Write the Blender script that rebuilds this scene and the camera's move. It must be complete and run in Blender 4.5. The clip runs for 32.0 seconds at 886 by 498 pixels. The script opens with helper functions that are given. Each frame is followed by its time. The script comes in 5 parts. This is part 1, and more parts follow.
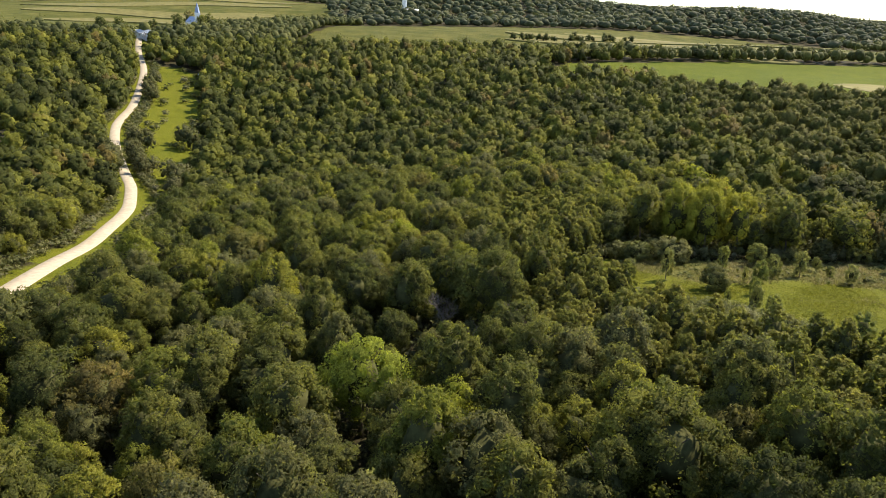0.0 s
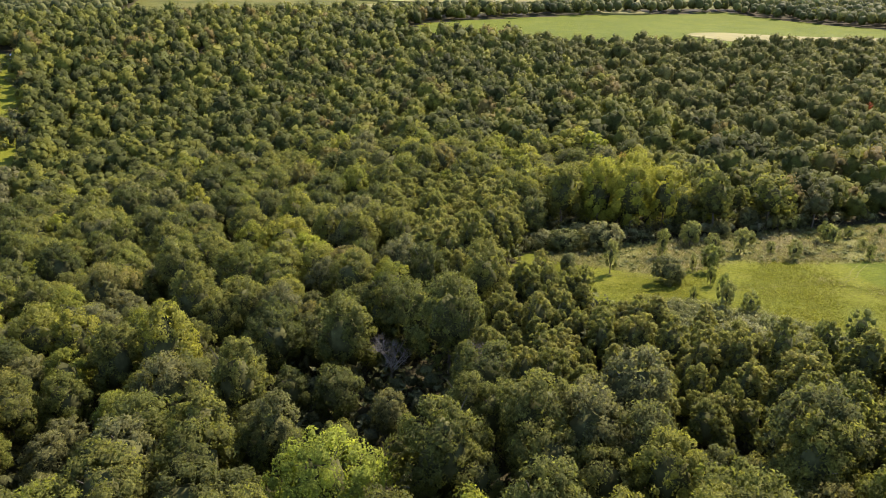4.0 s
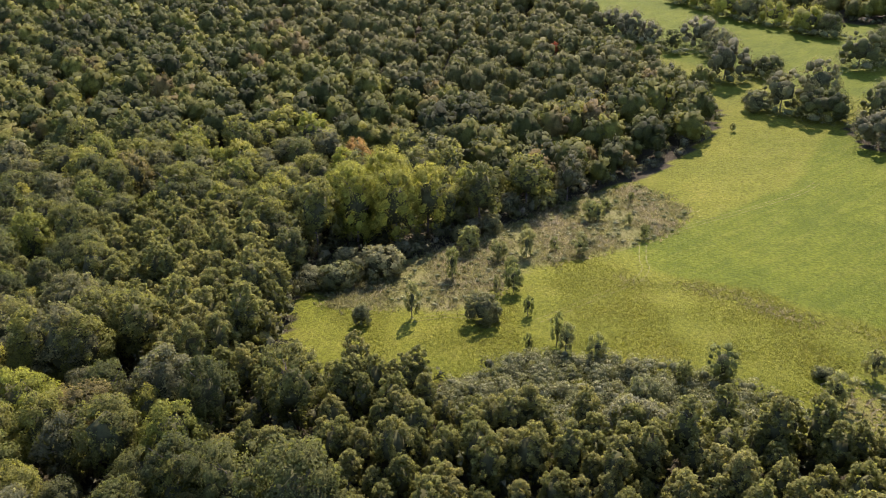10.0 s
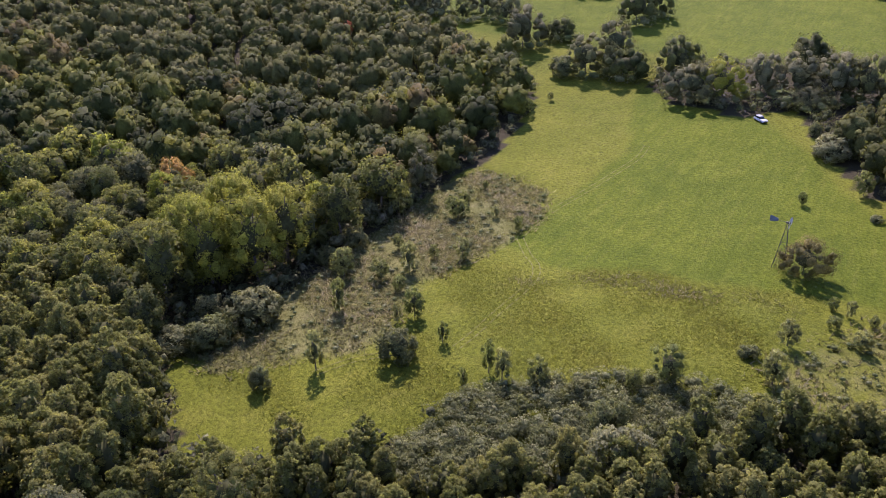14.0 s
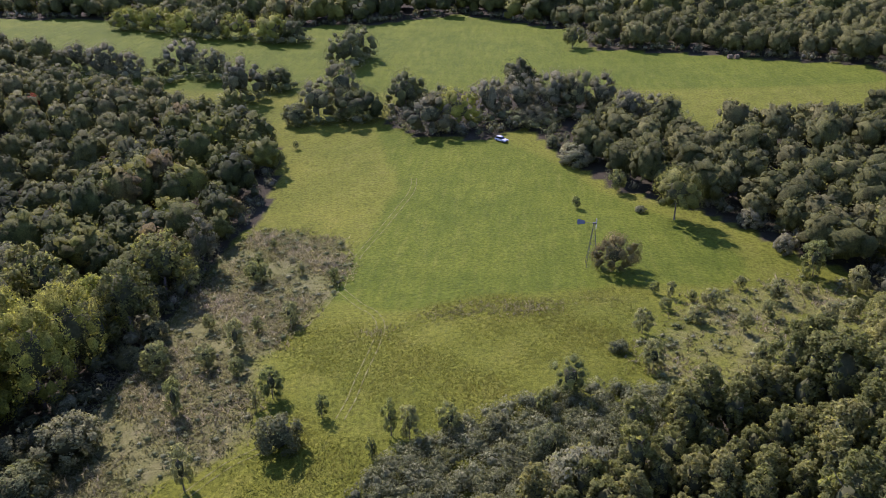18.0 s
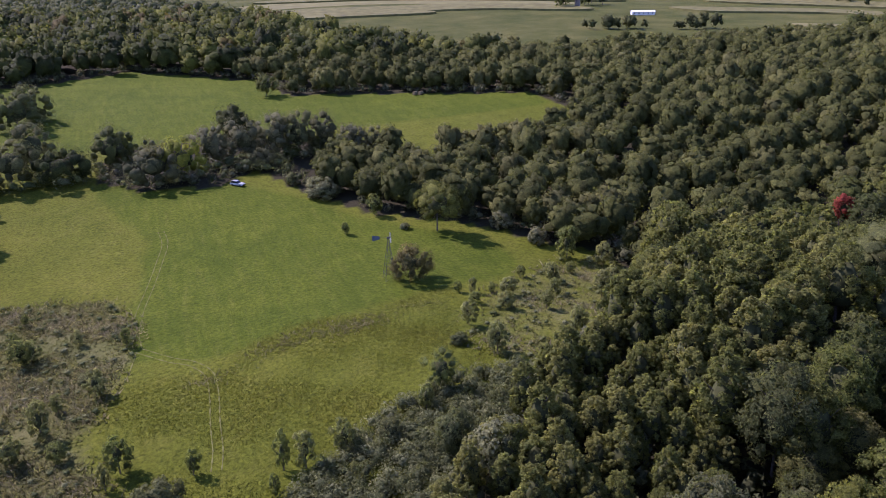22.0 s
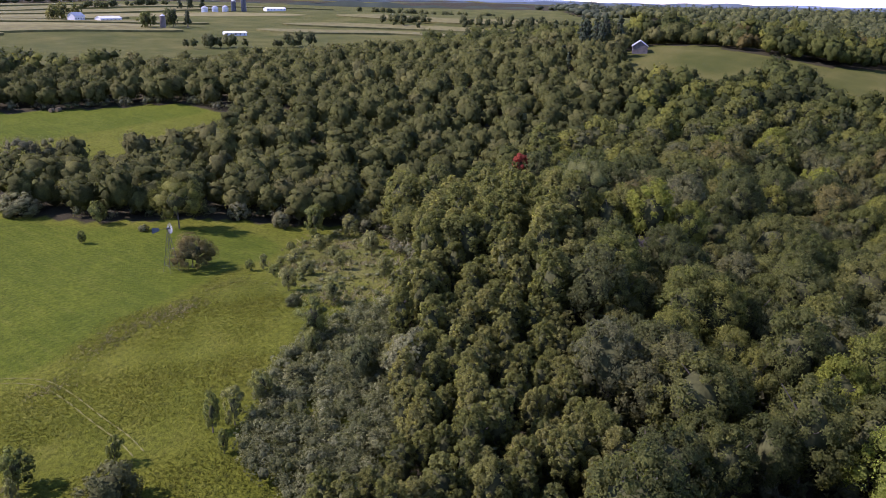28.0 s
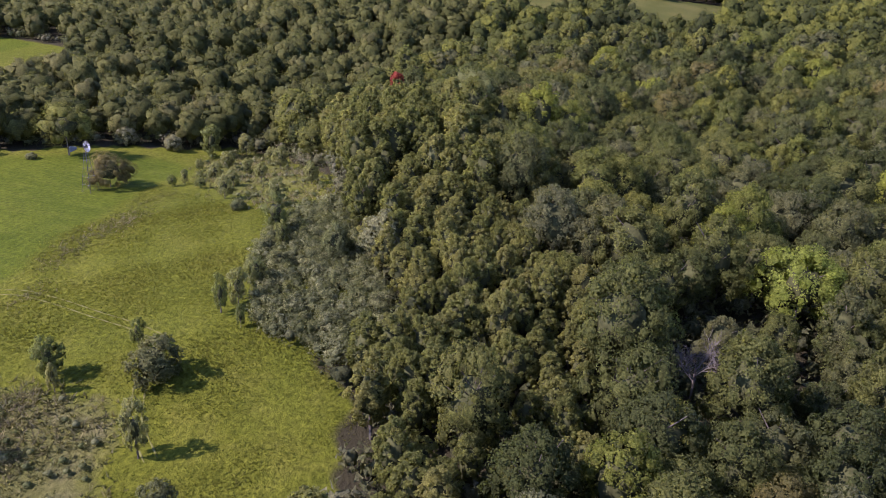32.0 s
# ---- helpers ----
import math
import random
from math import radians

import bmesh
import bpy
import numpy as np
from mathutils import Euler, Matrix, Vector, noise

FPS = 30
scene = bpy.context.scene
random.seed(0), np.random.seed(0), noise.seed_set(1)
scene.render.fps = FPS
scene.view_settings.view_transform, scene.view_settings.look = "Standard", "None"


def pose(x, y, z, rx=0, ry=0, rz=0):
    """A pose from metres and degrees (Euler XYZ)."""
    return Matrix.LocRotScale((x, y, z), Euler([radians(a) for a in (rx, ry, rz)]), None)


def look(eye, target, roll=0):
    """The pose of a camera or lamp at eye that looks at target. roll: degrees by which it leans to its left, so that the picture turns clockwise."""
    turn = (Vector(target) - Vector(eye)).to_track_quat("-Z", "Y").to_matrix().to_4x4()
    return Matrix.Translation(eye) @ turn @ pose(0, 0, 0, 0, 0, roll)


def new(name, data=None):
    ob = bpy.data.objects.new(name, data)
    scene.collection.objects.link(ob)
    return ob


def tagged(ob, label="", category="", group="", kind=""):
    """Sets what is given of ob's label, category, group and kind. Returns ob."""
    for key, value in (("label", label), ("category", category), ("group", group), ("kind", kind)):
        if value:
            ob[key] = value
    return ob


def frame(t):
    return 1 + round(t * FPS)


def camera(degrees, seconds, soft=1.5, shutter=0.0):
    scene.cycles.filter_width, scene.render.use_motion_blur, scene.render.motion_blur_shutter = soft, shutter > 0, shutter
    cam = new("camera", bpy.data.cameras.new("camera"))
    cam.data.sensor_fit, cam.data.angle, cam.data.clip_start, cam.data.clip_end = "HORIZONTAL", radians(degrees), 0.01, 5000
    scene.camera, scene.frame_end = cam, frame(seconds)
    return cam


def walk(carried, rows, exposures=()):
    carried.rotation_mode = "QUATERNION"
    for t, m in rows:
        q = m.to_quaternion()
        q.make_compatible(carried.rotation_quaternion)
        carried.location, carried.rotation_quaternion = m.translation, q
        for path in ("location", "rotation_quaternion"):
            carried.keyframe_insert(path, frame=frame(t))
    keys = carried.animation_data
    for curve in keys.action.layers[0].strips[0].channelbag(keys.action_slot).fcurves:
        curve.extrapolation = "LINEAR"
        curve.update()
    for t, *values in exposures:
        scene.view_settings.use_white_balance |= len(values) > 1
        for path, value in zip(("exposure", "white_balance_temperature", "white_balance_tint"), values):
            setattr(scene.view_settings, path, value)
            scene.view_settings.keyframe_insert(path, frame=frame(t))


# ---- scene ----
cam = camera(59.57, 32.0, soft=0.75)
PATH = [
    (0, (144.49, 19.65, 60.31), (48.93, 23.48, 31.11), 2.57),
    (1, (136.83, 15.50, 59.94), (41.57, 21.62, 30.14), 2.38),
    (2, (128.92, 12.11, 60.19), (34.22, 21.50, 29.46), 2.19),
    (3, (120.63, 9.36, 61.08), (27.12, 24.73, 29.15), 1.63),
    (3.5, (116.46, 8.18, 61.67), (23.84, 26.99, 29.01), 1.22),
    (5.5, (101.64, 6.07, 65.88), (14.10, 37.74, 29.35), 0.32),
    (6, (97.70, 5.77, 66.93), (11.58, 40.30, 29.66), 0.20),
    (7, (89.39, 5.60, 69.03), (6.51, 46.03, 30.36), 0.04),
    (8, (81.17, 5.17, 71.04), (2.29, 51.83, 31.02), 0.09),
    (9, (73.63, 4.63, 73.37), (-0.73, 57.16, 32.00), 0.09),
    (10, (65.98, 4.03, 75.49), (-3.64, 61.77, 32.84), 0.07),
    (11, (58.36, 3.41, 77.61), (-5.91, 66.07, 33.54), 0.01),
    (12, (51.27, 3.07, 78.97), (-7.41, 70.10, 33.54), -0.42),
    (13, (44.66, 2.67, 79.85), (-8.38, 73.54, 33.32), -0.81),
    (14, (37.53, 2.15, 80.20), (-9.06, 77.13, 33.22), -0.93),
    (14.5, (33.87, 2.01, 80.14), (-9.01, 79.36, 33.46), -0.88),
    (16.5, (18.38, 1.15, 78.22), (-6.37, 87.51, 34.29), -1.15),
    (17, (14.80, 1.07, 77.72), (-5.19, 88.97, 34.44), -1.08),
    (18, (7.35, 0.62, 76.15), (-2.27, 90.98, 34.40), -1.07),
    (19, (0.00, 0.00, 74.74), (0.01, 91.53, 34.45), -1.00),
    (20, (-7.68, -0.50, 73.20), (2.67, 91.14, 34.56), -0.73),
    (21, (-15.14, -0.67, 71.48), (6.39, 89.73, 34.54), -0.50),
    (22, (-22.46, 0.11, 69.36), (10.88, 87.64, 34.32), -0.30),
    (23, (-29.92, 1.16, 67.55), (14.92, 84.22, 34.55), 0.15),
    (24, (-37.38, 2.42, 65.77), (17.63, 80.05, 34.99), 0.44),
    (25, (-44.80, 4.44, 64.12), (18.83, 75.92, 35.11), 0.58),
    (25.5, (-48.72, 5.45, 63.45), (17.89, 74.41, 35.01), 0.70),
    (27.5, (-64.49, 9.66, 61.53), (9.97, 69.15, 31.23), 1.16),
    (28, (-68.28, 11.21, 60.84), (7.74, 68.30, 29.82), 1.33),
    (29, (-75.67, 14.44, 59.57), (3.44, 66.23, 27.02), 1.60),
    (30, (-82.91, 17.88, 58.20), (-0.98, 64.03, 24.16), 1.83),
    (31, (-89.84, 21.21, 56.60), (-5.48, 61.59, 21.20), 2.11),
    (32, (-96.57, 24.78, 54.86), (-9.98, 58.79, 18.17), 2.29),
]
EXPOSURES = [(0, 1.12, 7700, 14), (6, 1.70, 7050, 27), (9, 1.62, 6650, 35), (13, 1.32, 6100, 46), (19, 1.04, 5600, 50), (25, 0.53, 5600, 48), (31, 1.06, 5850, 47), (32, 1.08, 5850, 47)]
walk(cam, [(t, look(eye, target, roll)) for t, eye, target, roll in PATH], EXPOSURES)

# ---------------------------------------------------------------- world and sun
SUN_WAY = Vector((-0.60, 0.80, 0.0)).normalized()      # towards the sun, over the ground
SUN_UP = radians(43)
world = bpy.data.worlds.new("world")
scene.world = world
world.use_nodes = True
sky = world.node_tree.nodes.new("ShaderNodeTexSky")
sky.sky_type = "NISHITA"
sky.sun_disc = False
sky.sun_elevation = SUN_UP
sky.sun_rotation = math.atan2(SUN_WAY.x, SUN_WAY.y)
sky.air_density, sky.dust_density, sky.ozone_density = 0.8, 0.0, 1.6
world.node_tree.links.new(sky.outputs[0], world.node_tree.nodes["Background"].inputs[0])
world.node_tree.nodes["Background"].inputs[1].default_value = 0.15
sun = new("sun", bpy.data.lights.new("sun", "SUN"))
sun.data.energy, sun.data.angle, sun.data.color = 4.3, radians(0.6), (1.0, 0.94, 0.83)
sun.matrix_world = look((0, 0, 400), Vector((0, 0, 400)) - (SUN_WAY * math.cos(SUN_UP) + Vector((0, 0, math.sin(SUN_UP)))))

rng = np.random.default_rng(7)


# ---------------------------------------------------------------- the lie of the land
# round hills and hollows: centre, reach, height against the upland
HILLS = [
    (395, 165, 70, 9.0),
    (92, 88, 24, 6.0),
    (80, 140, 26, -5.0),
    (0, 130, 80, 4.0),
    (10, 60, 60, 3.4),
    (0, 240, 90, -5.1),
    (-70, 60, 60, -2.8),
    (-80, 150, 70, -6.1),
    (-170, 120, 110, -17.6),
    (-240, -90, 100, -23.1),
    (-400, -120, 140, -33.6),
    (-100, -90, 100, -23.2),
    (50, -10, 70, -11.7),
    (160, 30, 100, -20.4),
    (95, 85, 55, 6.9),
    (95, 170, 80, -8.4),
    (220, 160, 110, -6.4),
    (340, 190, 110, 14.0),
    (-350, 280, 120, 6.0),
    (-150, 300, 110, -6.8),
    (60, 370, 140, -4.4),
    (300, 450, 200, -4.0),
    (-350, 120, 120, -9.2),
]


def smooth(x, lo, hi):
    s = np.clip((x - lo) / (hi - lo), 0, 1)
    return s * s * (3 - 2 * s)


def height(x, y):
    x, y = np.asarray(x, float), np.asarray(y, float)
    z = np.full(np.broadcast(x, y).shape, 20.0)
    for cx, cy, s, up in HILLS:
        z = z + up * np.exp(-((x - cx) ** 2 + (y - cy) ** 2) / (2 * s * s))
    far = np.hypot(x, y)
    z = z + 12 * smooth(far, 500, 1100) + 6 * smooth(far, 1500, 4000)
    roll = 5 * np.sin(x / 173 + 1.3) * np.sin(y / 211 + 0.4) + 3.5 * np.sin(x / 97 + y / 140)
    z = z + roll * smooth(far, 450, 900)
    west = smooth(-x, 1150, 1900) * smooth(y + 0.30 * x, -1700, -900)
    z = z + west * (52 + 10 * np.sin(y / 260) + 7 * np.sin(y / 110 + x / 300))
    return z



# ---------------------------------------------------------------- materials
def mat(name, rough=0.9, spec=0.2):
    m = bpy.data.materials.new(name)
    m.use_nodes = True
    b = m.node_tree.nodes["Principled BSDF"]
    b.inputs["Roughness"].default_value = rough
    b.inputs["Specular IOR Level"].default_value = spec
    return m, m.node_tree, b


def node(nt, kind, **values):
    n = nt.nodes.new("ShaderNode" + kind)
    for key, v in values.items():
        n.inputs[key.replace("_", " ")].default_value = v
    return n


def ramp(nt, fac, stops):
    r = nt.nodes.new("ShaderNodeValToRGB")
    e = r.color_ramp.elements
    while len(e) < len(stops):
        e.new(0.5)
    for k, (p, c) in zip(e, stops):
        k.position, k.color = p, (*c, 1)
    nt.links.new(fac, r.inputs[0])
    return r.outputs[0]


def mix(nt, fac, a, b, blend="MIX"):
    n = nt.nodes.new("ShaderNodeMix")
    n.data_type, n.blend_type = "RGBA", blend
    for slot, v in ((0, fac), (6, a), (7, b)):
        if isinstance(v, (int, float)):
            n.inputs[slot].default_value = v
        elif isinstance(v, tuple):
            n.inputs[slot].default_value = (*v, 1)
        else:
            nt.links.new(v, n.inputs[slot])
    return n.outputs[2]


def noise_at(nt, scale, detail=3.0, rough=0.55, where="Position"):
    if where == "Position":
        src = nt.nodes.new("ShaderNodeNewGeometry").outputs["Position"]
    else:
        src = nt.nodes.new("ShaderNodeTexCoord").outputs["Object"]
    n = node(nt, "TexNoise", Scale=scale, Detail=detail, Roughness=rough)
    nt.links.new(src, n.inputs["Vector"])
    return n.outputs["Fac"]


def bump(nt, bsdf, height, strength=0.4, distance=0.05):
    b = node(nt, "Bump", Strength=strength, Distance=distance)
    nt.links.new(height, b.inputs["Height"])
    nt.links.new(b.outputs[0], bsdf.inputs["Normal"])


def plain(name, colour, rough=0.7, spec=0.3, vary=0.25, scale=3.0, metal=0.0):
    m, nt, b = mat(name, rough, spec)
    dark = tuple(c * (1 - vary) for c in colour)
    lite = tuple(min(1, c * (1 + vary)) for c in colour)
    fac = noise_at(nt, scale, 5, 0.6)
    nt.links.new(ramp(nt, fac, [(0.3, dark), (0.7, lite)]), b.inputs["Base Color"])
    b.inputs["Metallic"].default_value = metal
    bump(nt, b, noise_at(nt, scale * 8, 4), 0.25, 0.02)
    return m


def foliage(name, stops, glow=0.5, tone="object"):
    """Leaves: the hue goes from tree to tree, with finer change from leaf to leaf and over the wood."""
    m, nt, b = mat(name, 0.75, 0.12)
    if tone == "object":
        each = nt.nodes.new("ShaderNodeObjectInfo").outputs["Random"]
    else:
        a = nt.nodes.new("ShaderNodeAttribute")
        a.attribute_name = "tone"
        each = a.outputs["Fac"]
    island = nt.nodes.new("ShaderNodeNewGeometry").outputs["Random Per Island"]
    wide = noise_at(nt, 0.018, 2)
    m1 = node(nt, "Math")
    m1.operation = "MULTIPLY_ADD"
    nt.links.new(wide, m1.inputs[0])
    m1.inputs[1].default_value = 0.9
    m1.inputs[2].default_value = -0.45
    m2 = node(nt, "Math")
    m2.operation = "ADD"
    nt.links.new(each, m2.inputs[0])
    nt.links.new(m1.outputs[0], m2.inputs[1])
    colour = ramp(nt, m2.outputs[0], stops)
    leafy = ramp(nt, island, [(0.0, (1.00, 1.02, 1.12)), (0.5, (1.30, 1.32, 1.42)), (1.0, (1.66, 1.66, 1.74))])
    colour = mix(nt, 1.0, colour, leafy, "MULTIPLY")
    sprays = noise_at(nt, 3.2, 5, 0.72)
    colour = mix(nt, 0.9, colour, ramp(nt, sprays, [(0.34, (0.46, 0.47, 0.5)), (0.5, (1.05, 1.05, 1.05)), (0.66, (1.62, 1.6, 1.5))]), "MULTIPLY")
    boughs = noise_at(nt, 0.55, 3, 0.6)
    colour = mix(nt, 0.8, colour, ramp(nt, boughs, [(0.35, (0.74, 0.77, 0.82)), (0.65, (1.24, 1.21, 1.12))]), "MULTIPLY")
    bump(nt, b, sprays, 1.0, 0.4)
    nt.links.new(colour, b.inputs["Base Color"])
    t = nt.nodes.new("ShaderNodeBsdfTranslucent")
    nt.links.new(mix(nt, 1.0, colour, (1.18, 1.2, 0.75), "MULTIPLY"), t.inputs[0])
    s = nt.nodes.new("ShaderNodeMixShader")
    s.inputs[0].default_value = glow
    nt.links.new(b.outputs[0], s.inputs[1])
    nt.links.new(t.outputs[0], s.inputs[2])
    nt.links.new(s.outputs[0], nt.nodes["Material Output"].inputs[0])
    return m


DEEP, MID, OLIVE = (0.050, 0.062, 0.019), (0.084, 0.096, 0.027), (0.125, 0.130, 0.034)
GOLD, GREY, RUST = (0.17, 0.168, 0.036), (0.115, 0.120, 0.052), (0.165, 0.135, 0.05)
M_OAK = foliage("oak_leaves", [(0.0, DEEP), (0.4, MID), (0.8, OLIVE), (1.0, (0.14, 0.12, 0.042))])
M_MAPLE = foliage("maple_leaves", [(0.0, MID), (0.5, (0.122, 0.128, 0.033)), (0.85, (0.155, 0.16, 0.034)), (1.0, (0.185, 0.185, 0.034))])
M_POPLAR = foliage("poplar_leaves", [(0.0, (0.115, 0.125, 0.032)), (0.5, (0.151, 0.159, 0.042)), (1.0, (0.189, 0.184, 0.053))], 0.55)
M_BASSWOOD = foliage("basswood_leaves", [(0.0, MID), (0.5, (0.115, 0.128, 0.03)), (1.0, (0.175, 0.192, 0.028))])
M_ELM = foliage("elm_leaves", [(0.0, DEEP), (0.35, (0.088, 0.099, 0.031)), (0.7, (0.119, 0.121, 0.047)), (1.0, GREY)])
M_GREYLEAF = foliage("willow_leaves", [(0.0, (0.075, 0.080, 0.028)), (0.5, (0.089, 0.090, 0.036)), (1.0, (0.109, 0.109, 0.049))], 0.35)
M_GOLDEN = foliage("golden_leaves", [(0.0, (0.157, 0.170, 0.025)), (0.6, (0.179, 0.188, 0.029)), (1.0, (0.207, 0.207, 0.034))], 0.5)
M_BRIGHT = foliage("lime_leaves", [(0.0, (0.172, 0.202, 0.034)), (1.0, (0.195, 0.227, 0.039))], 0.5)
M_BRIGHT_OLIVE = foliage("linden_leaves", [(0.0, (0.130, 0.140, 0.045)), (1.0, (0.145, 0.155, 0.052))], 0.5)
M_RED = foliage("red_leaves", [(0.0, (0.22, 0.045, 0.03)), (1.0, (0.24, 0.07, 0.03))], 0.4)
M_ORANGE = foliage("orange_leaves", [(0.0, (0.23, 0.12, 0.035)), (1.0, (0.25, 0.16, 0.04))], 0.4)
DULL_STOPS = [(0.0, (0.034, 0.041, 0.011)), (0.3, (0.053, 0.063, 0.014)), (0.6, (0.077, 0.085, 0.017)), (0.85, (0.108, 0.114, 0.018)), (0.95, (0.122, 0.126, 0.020)), (1.0, (0.103, 0.083, 0.023))]
M_SKYLINE = foliage("skyline_leaves", [(0.0, (0.040, 0.050, 0.026)), (0.5, (0.056, 0.066, 0.032)), (1.0, (0.08, 0.085, 0.036))], 0.25, "tone")
M_CONIFER = foliage("conifer_needles", [(0.0, (0.032, 0.044, 0.022)), (1.0, (0.05, 0.064, 0.032))], 0.2)
M_SHRUB = foliage("shrub_leaves", [(0.0, (0.103, 0.116, 0.039)), (0.5, (0.152, 0.157, 0.066)), (1.0, (0.206, 0.200, 0.105))], 0.35)
M_SUMAC = foliage("sumac_leaves", [(0.0, (0.093, 0.103, 0.036)), (0.6, (0.134, 0.143, 0.056)), (1.0, (0.182, 0.188, 0.083))], 0.4, "tone")
M_WOODS = foliage("woodland_leaves", DULL_STOPS, 0.35, "tone")
M_FARWOODS = foliage("distant_woodland_leaves", [(0.0, (0.049, 0.058, 0.020)), (0.5, (0.071, 0.079, 0.026)), (1.0, (0.100, 0.103, 0.032))], 0.35, "tone")
M_GREYWOODS = foliage("dusty_woodland_leaves", [(0.0, (0.065, 0.071, 0.018)), (0.4, (0.087, 0.093, 0.024)), (0.8, (0.107, 0.111, 0.030)), (1.0, (0.120, 0.118, 0.037))], 0.45, "tone")
M_BARK = plain("bark", (0.14, 0.12, 0.095), 0.95, 0.1, 0.35, 2.5)
# twigs and leaves inside a crown, the shade between boughs painted in as darkness
M_SHADED_TWIGS = plain("shade_dark_inner_twigs", (0.062, 0.066, 0.026), 0.95, 0.05, 0.4, 0.9)
M_PALE_BARK = plain("pale_bark", (0.15, 0.135, 0.112), 0.95, 0.1, 0.25, 2.5)


def ground_material():
    m, nt, b = mat("grassland", 0.95, 0.08)
    a = nt.nodes.new("ShaderNodeAttribute")
    a.attribute_name = "cover"
    sep = nt.nodes.new("ShaderNodeSeparateColor")
    nt.links.new(a.outputs["Color"], sep.inputs[0])
    fine, mid, wide = noise_at(nt, 1.3, 7, 0.78), noise_at(nt, 0.16, 6, 0.7), noise_at(nt, 0.03, 4, 0.6)
    streak_map = node(nt, "Mapping", Scale=(0.9, 0.10, 1.0), Rotation=(0, 0, radians(-14)))
    nt.links.new(nt.nodes.new("ShaderNodeNewGeometry").outputs["Position"], streak_map.inputs[0])
    streak = node(nt, "TexNoise", Scale=0.7, Detail=4.0, Roughness=0.6)
    nt.links.new(streak_map.outputs[0], streak.inputs["Vector"])
    # pasture, mown grass, weedy dry grass, forest floor
    pasture = ramp(nt, mid, [(0.25, (0.092, 0.108, 0.009)), (0.5, (0.116, 0.129, 0.012)), (0.75, (0.140, 0.143, 0.020))])
    pasture = mix(nt, 0.85, pasture, ramp(nt, fine, [(0.34, (0.35, 0.38, 0.32)), (0.5, (1.0, 1.0, 1.0)), (0.66, (1.55, 1.5, 1.5))]), "MULTIPLY")
    mown = ramp(nt, streak.outputs["Fac"], [(0.3, (0.072, 0.099, 0.006)), (0.55, (0.086, 0.111, 0.008)), (0.78, (0.108, 0.124, 0.014))])
    mown = mix(nt, 0.75, mown, ramp(nt, fine, [(0.36, (0.42, 0.46, 0.40)), (0.5, (1.0, 1.0, 1.0)), (0.64, (1.5, 1.45, 1.5))]), "MULTIPLY")
    mown = mix(nt, 1.0, mown, ramp(nt, mid, [(0.3, (0.84, 0.88, 0.82)), (0.7, (1.18, 1.13, 1.2))]), "MULTIPLY")
    weedy = ramp(nt, mid, [(0.25, (0.108, 0.115, 0.028)), (0.5, (0.140, 0.141, 0.042)), (0.72, (0.176, 0.164, 0.070))])
    weedy = mix(nt, 0.6, weedy, ramp(nt, fine, [(0.3, (0.4, 0.42, 0.38)), (0.55, (1.0, 1.0, 1.0)), (0.75, (1.4, 1.3, 1.2))]), "MULTIPLY")
    floor = ramp(nt, fine, [(0.3, (0.030, 0.026, 0.014)), (0.7, (0.060, 0.055, 0.026))])
    patch = ramp(nt, wide, [(0.35, (0.86, 0.9, 0.85)), (0.65, (1.12, 1.08, 1.1))])

    def soft(channel, lo=0.35, hi=0.65):
        n1 = node(nt, "Math")
        n1.operation = "MULTIPLY_ADD"
        nt.links.new(mid, n1.inputs[0])
        n1.inputs[1].default_value = 1.1
        nt.links.new(channel, n1.inputs[2])
        n2 = node(nt, "MapRange")
        n2.inputs[1].default_value, n2.inputs[2].default_value = lo + 0.50, hi + 0.60
        nt.links.new(n1.outputs[0], n2.inputs[0])
        return n2.outputs[0]

    c = mix(nt, soft(sep.outputs["Green"]), pasture, mown)
    c = mix(nt, soft(sep.outputs["Blue"]), c, weedy)
    crops = ramp(nt, wide, [(0.3, (0.060, 0.069, 0.015)), (0.5, (0.079, 0.084, 0.020)), (0.7, (0.108, 0.104, 0.030))])
    c = mix(nt, a.outputs["Alpha"], c, crops)
    c = mix(nt, 1.0, c, patch, "MULTIPLY")
    c = mix(nt, soft(sep.outputs["Red"]), c, floor)
    nt.links.new(c, b.inputs["Base Color"])
    bump(nt, b, fine, 1.0, 0.5)
    return m


# ---------------------------------------------------------------- small builders
def mesh_of(name, verts, faces, material, smooth=False, attr=None, normals=None):
    me = bpy.data.meshes.new(name)
    if isinstance(faces, np.ndarray):
        n, side = faces.shape
        me.vertices.add(len(verts))
        me.vertices.foreach_set("co", np.ascontiguousarray(verts, np.float32).ravel())
        me.loops.add(n * side)
        me.loops.foreach_set("vertex_index", np.ascontiguousarray(faces, np.int32).ravel())
        me.polygons.add(n)
        me.polygons.foreach_set("loop_start", np.arange(0, n * side, side, dtype=np.int32))
        me.update(calc_edges=True)
    else:
        me.from_pydata(verts if isinstance(verts, list) else verts.tolist(), [], faces)
    me.materials.append(material)
    if attr is not None:
        at = me.attributes.new("tone", "FLOAT", "POINT")
        at.data.foreach_set("value", np.asarray(attr, np.float32))
    if smooth or normals is not None:
        me.shade_smooth()
    if normals is not None:
        me.normals_split_custom_set_from_vertices(np.ascontiguousarray(normals, np.float32))
    return me


def part(name, bm, material, parent, label=""):
    me = bpy.data.meshes.new(name)
    bm.to_mesh(me)
    bm.free()
    me.materials.append(material)
    ob = new(name, me)
    ob.parent = parent
    return tagged(ob, label)


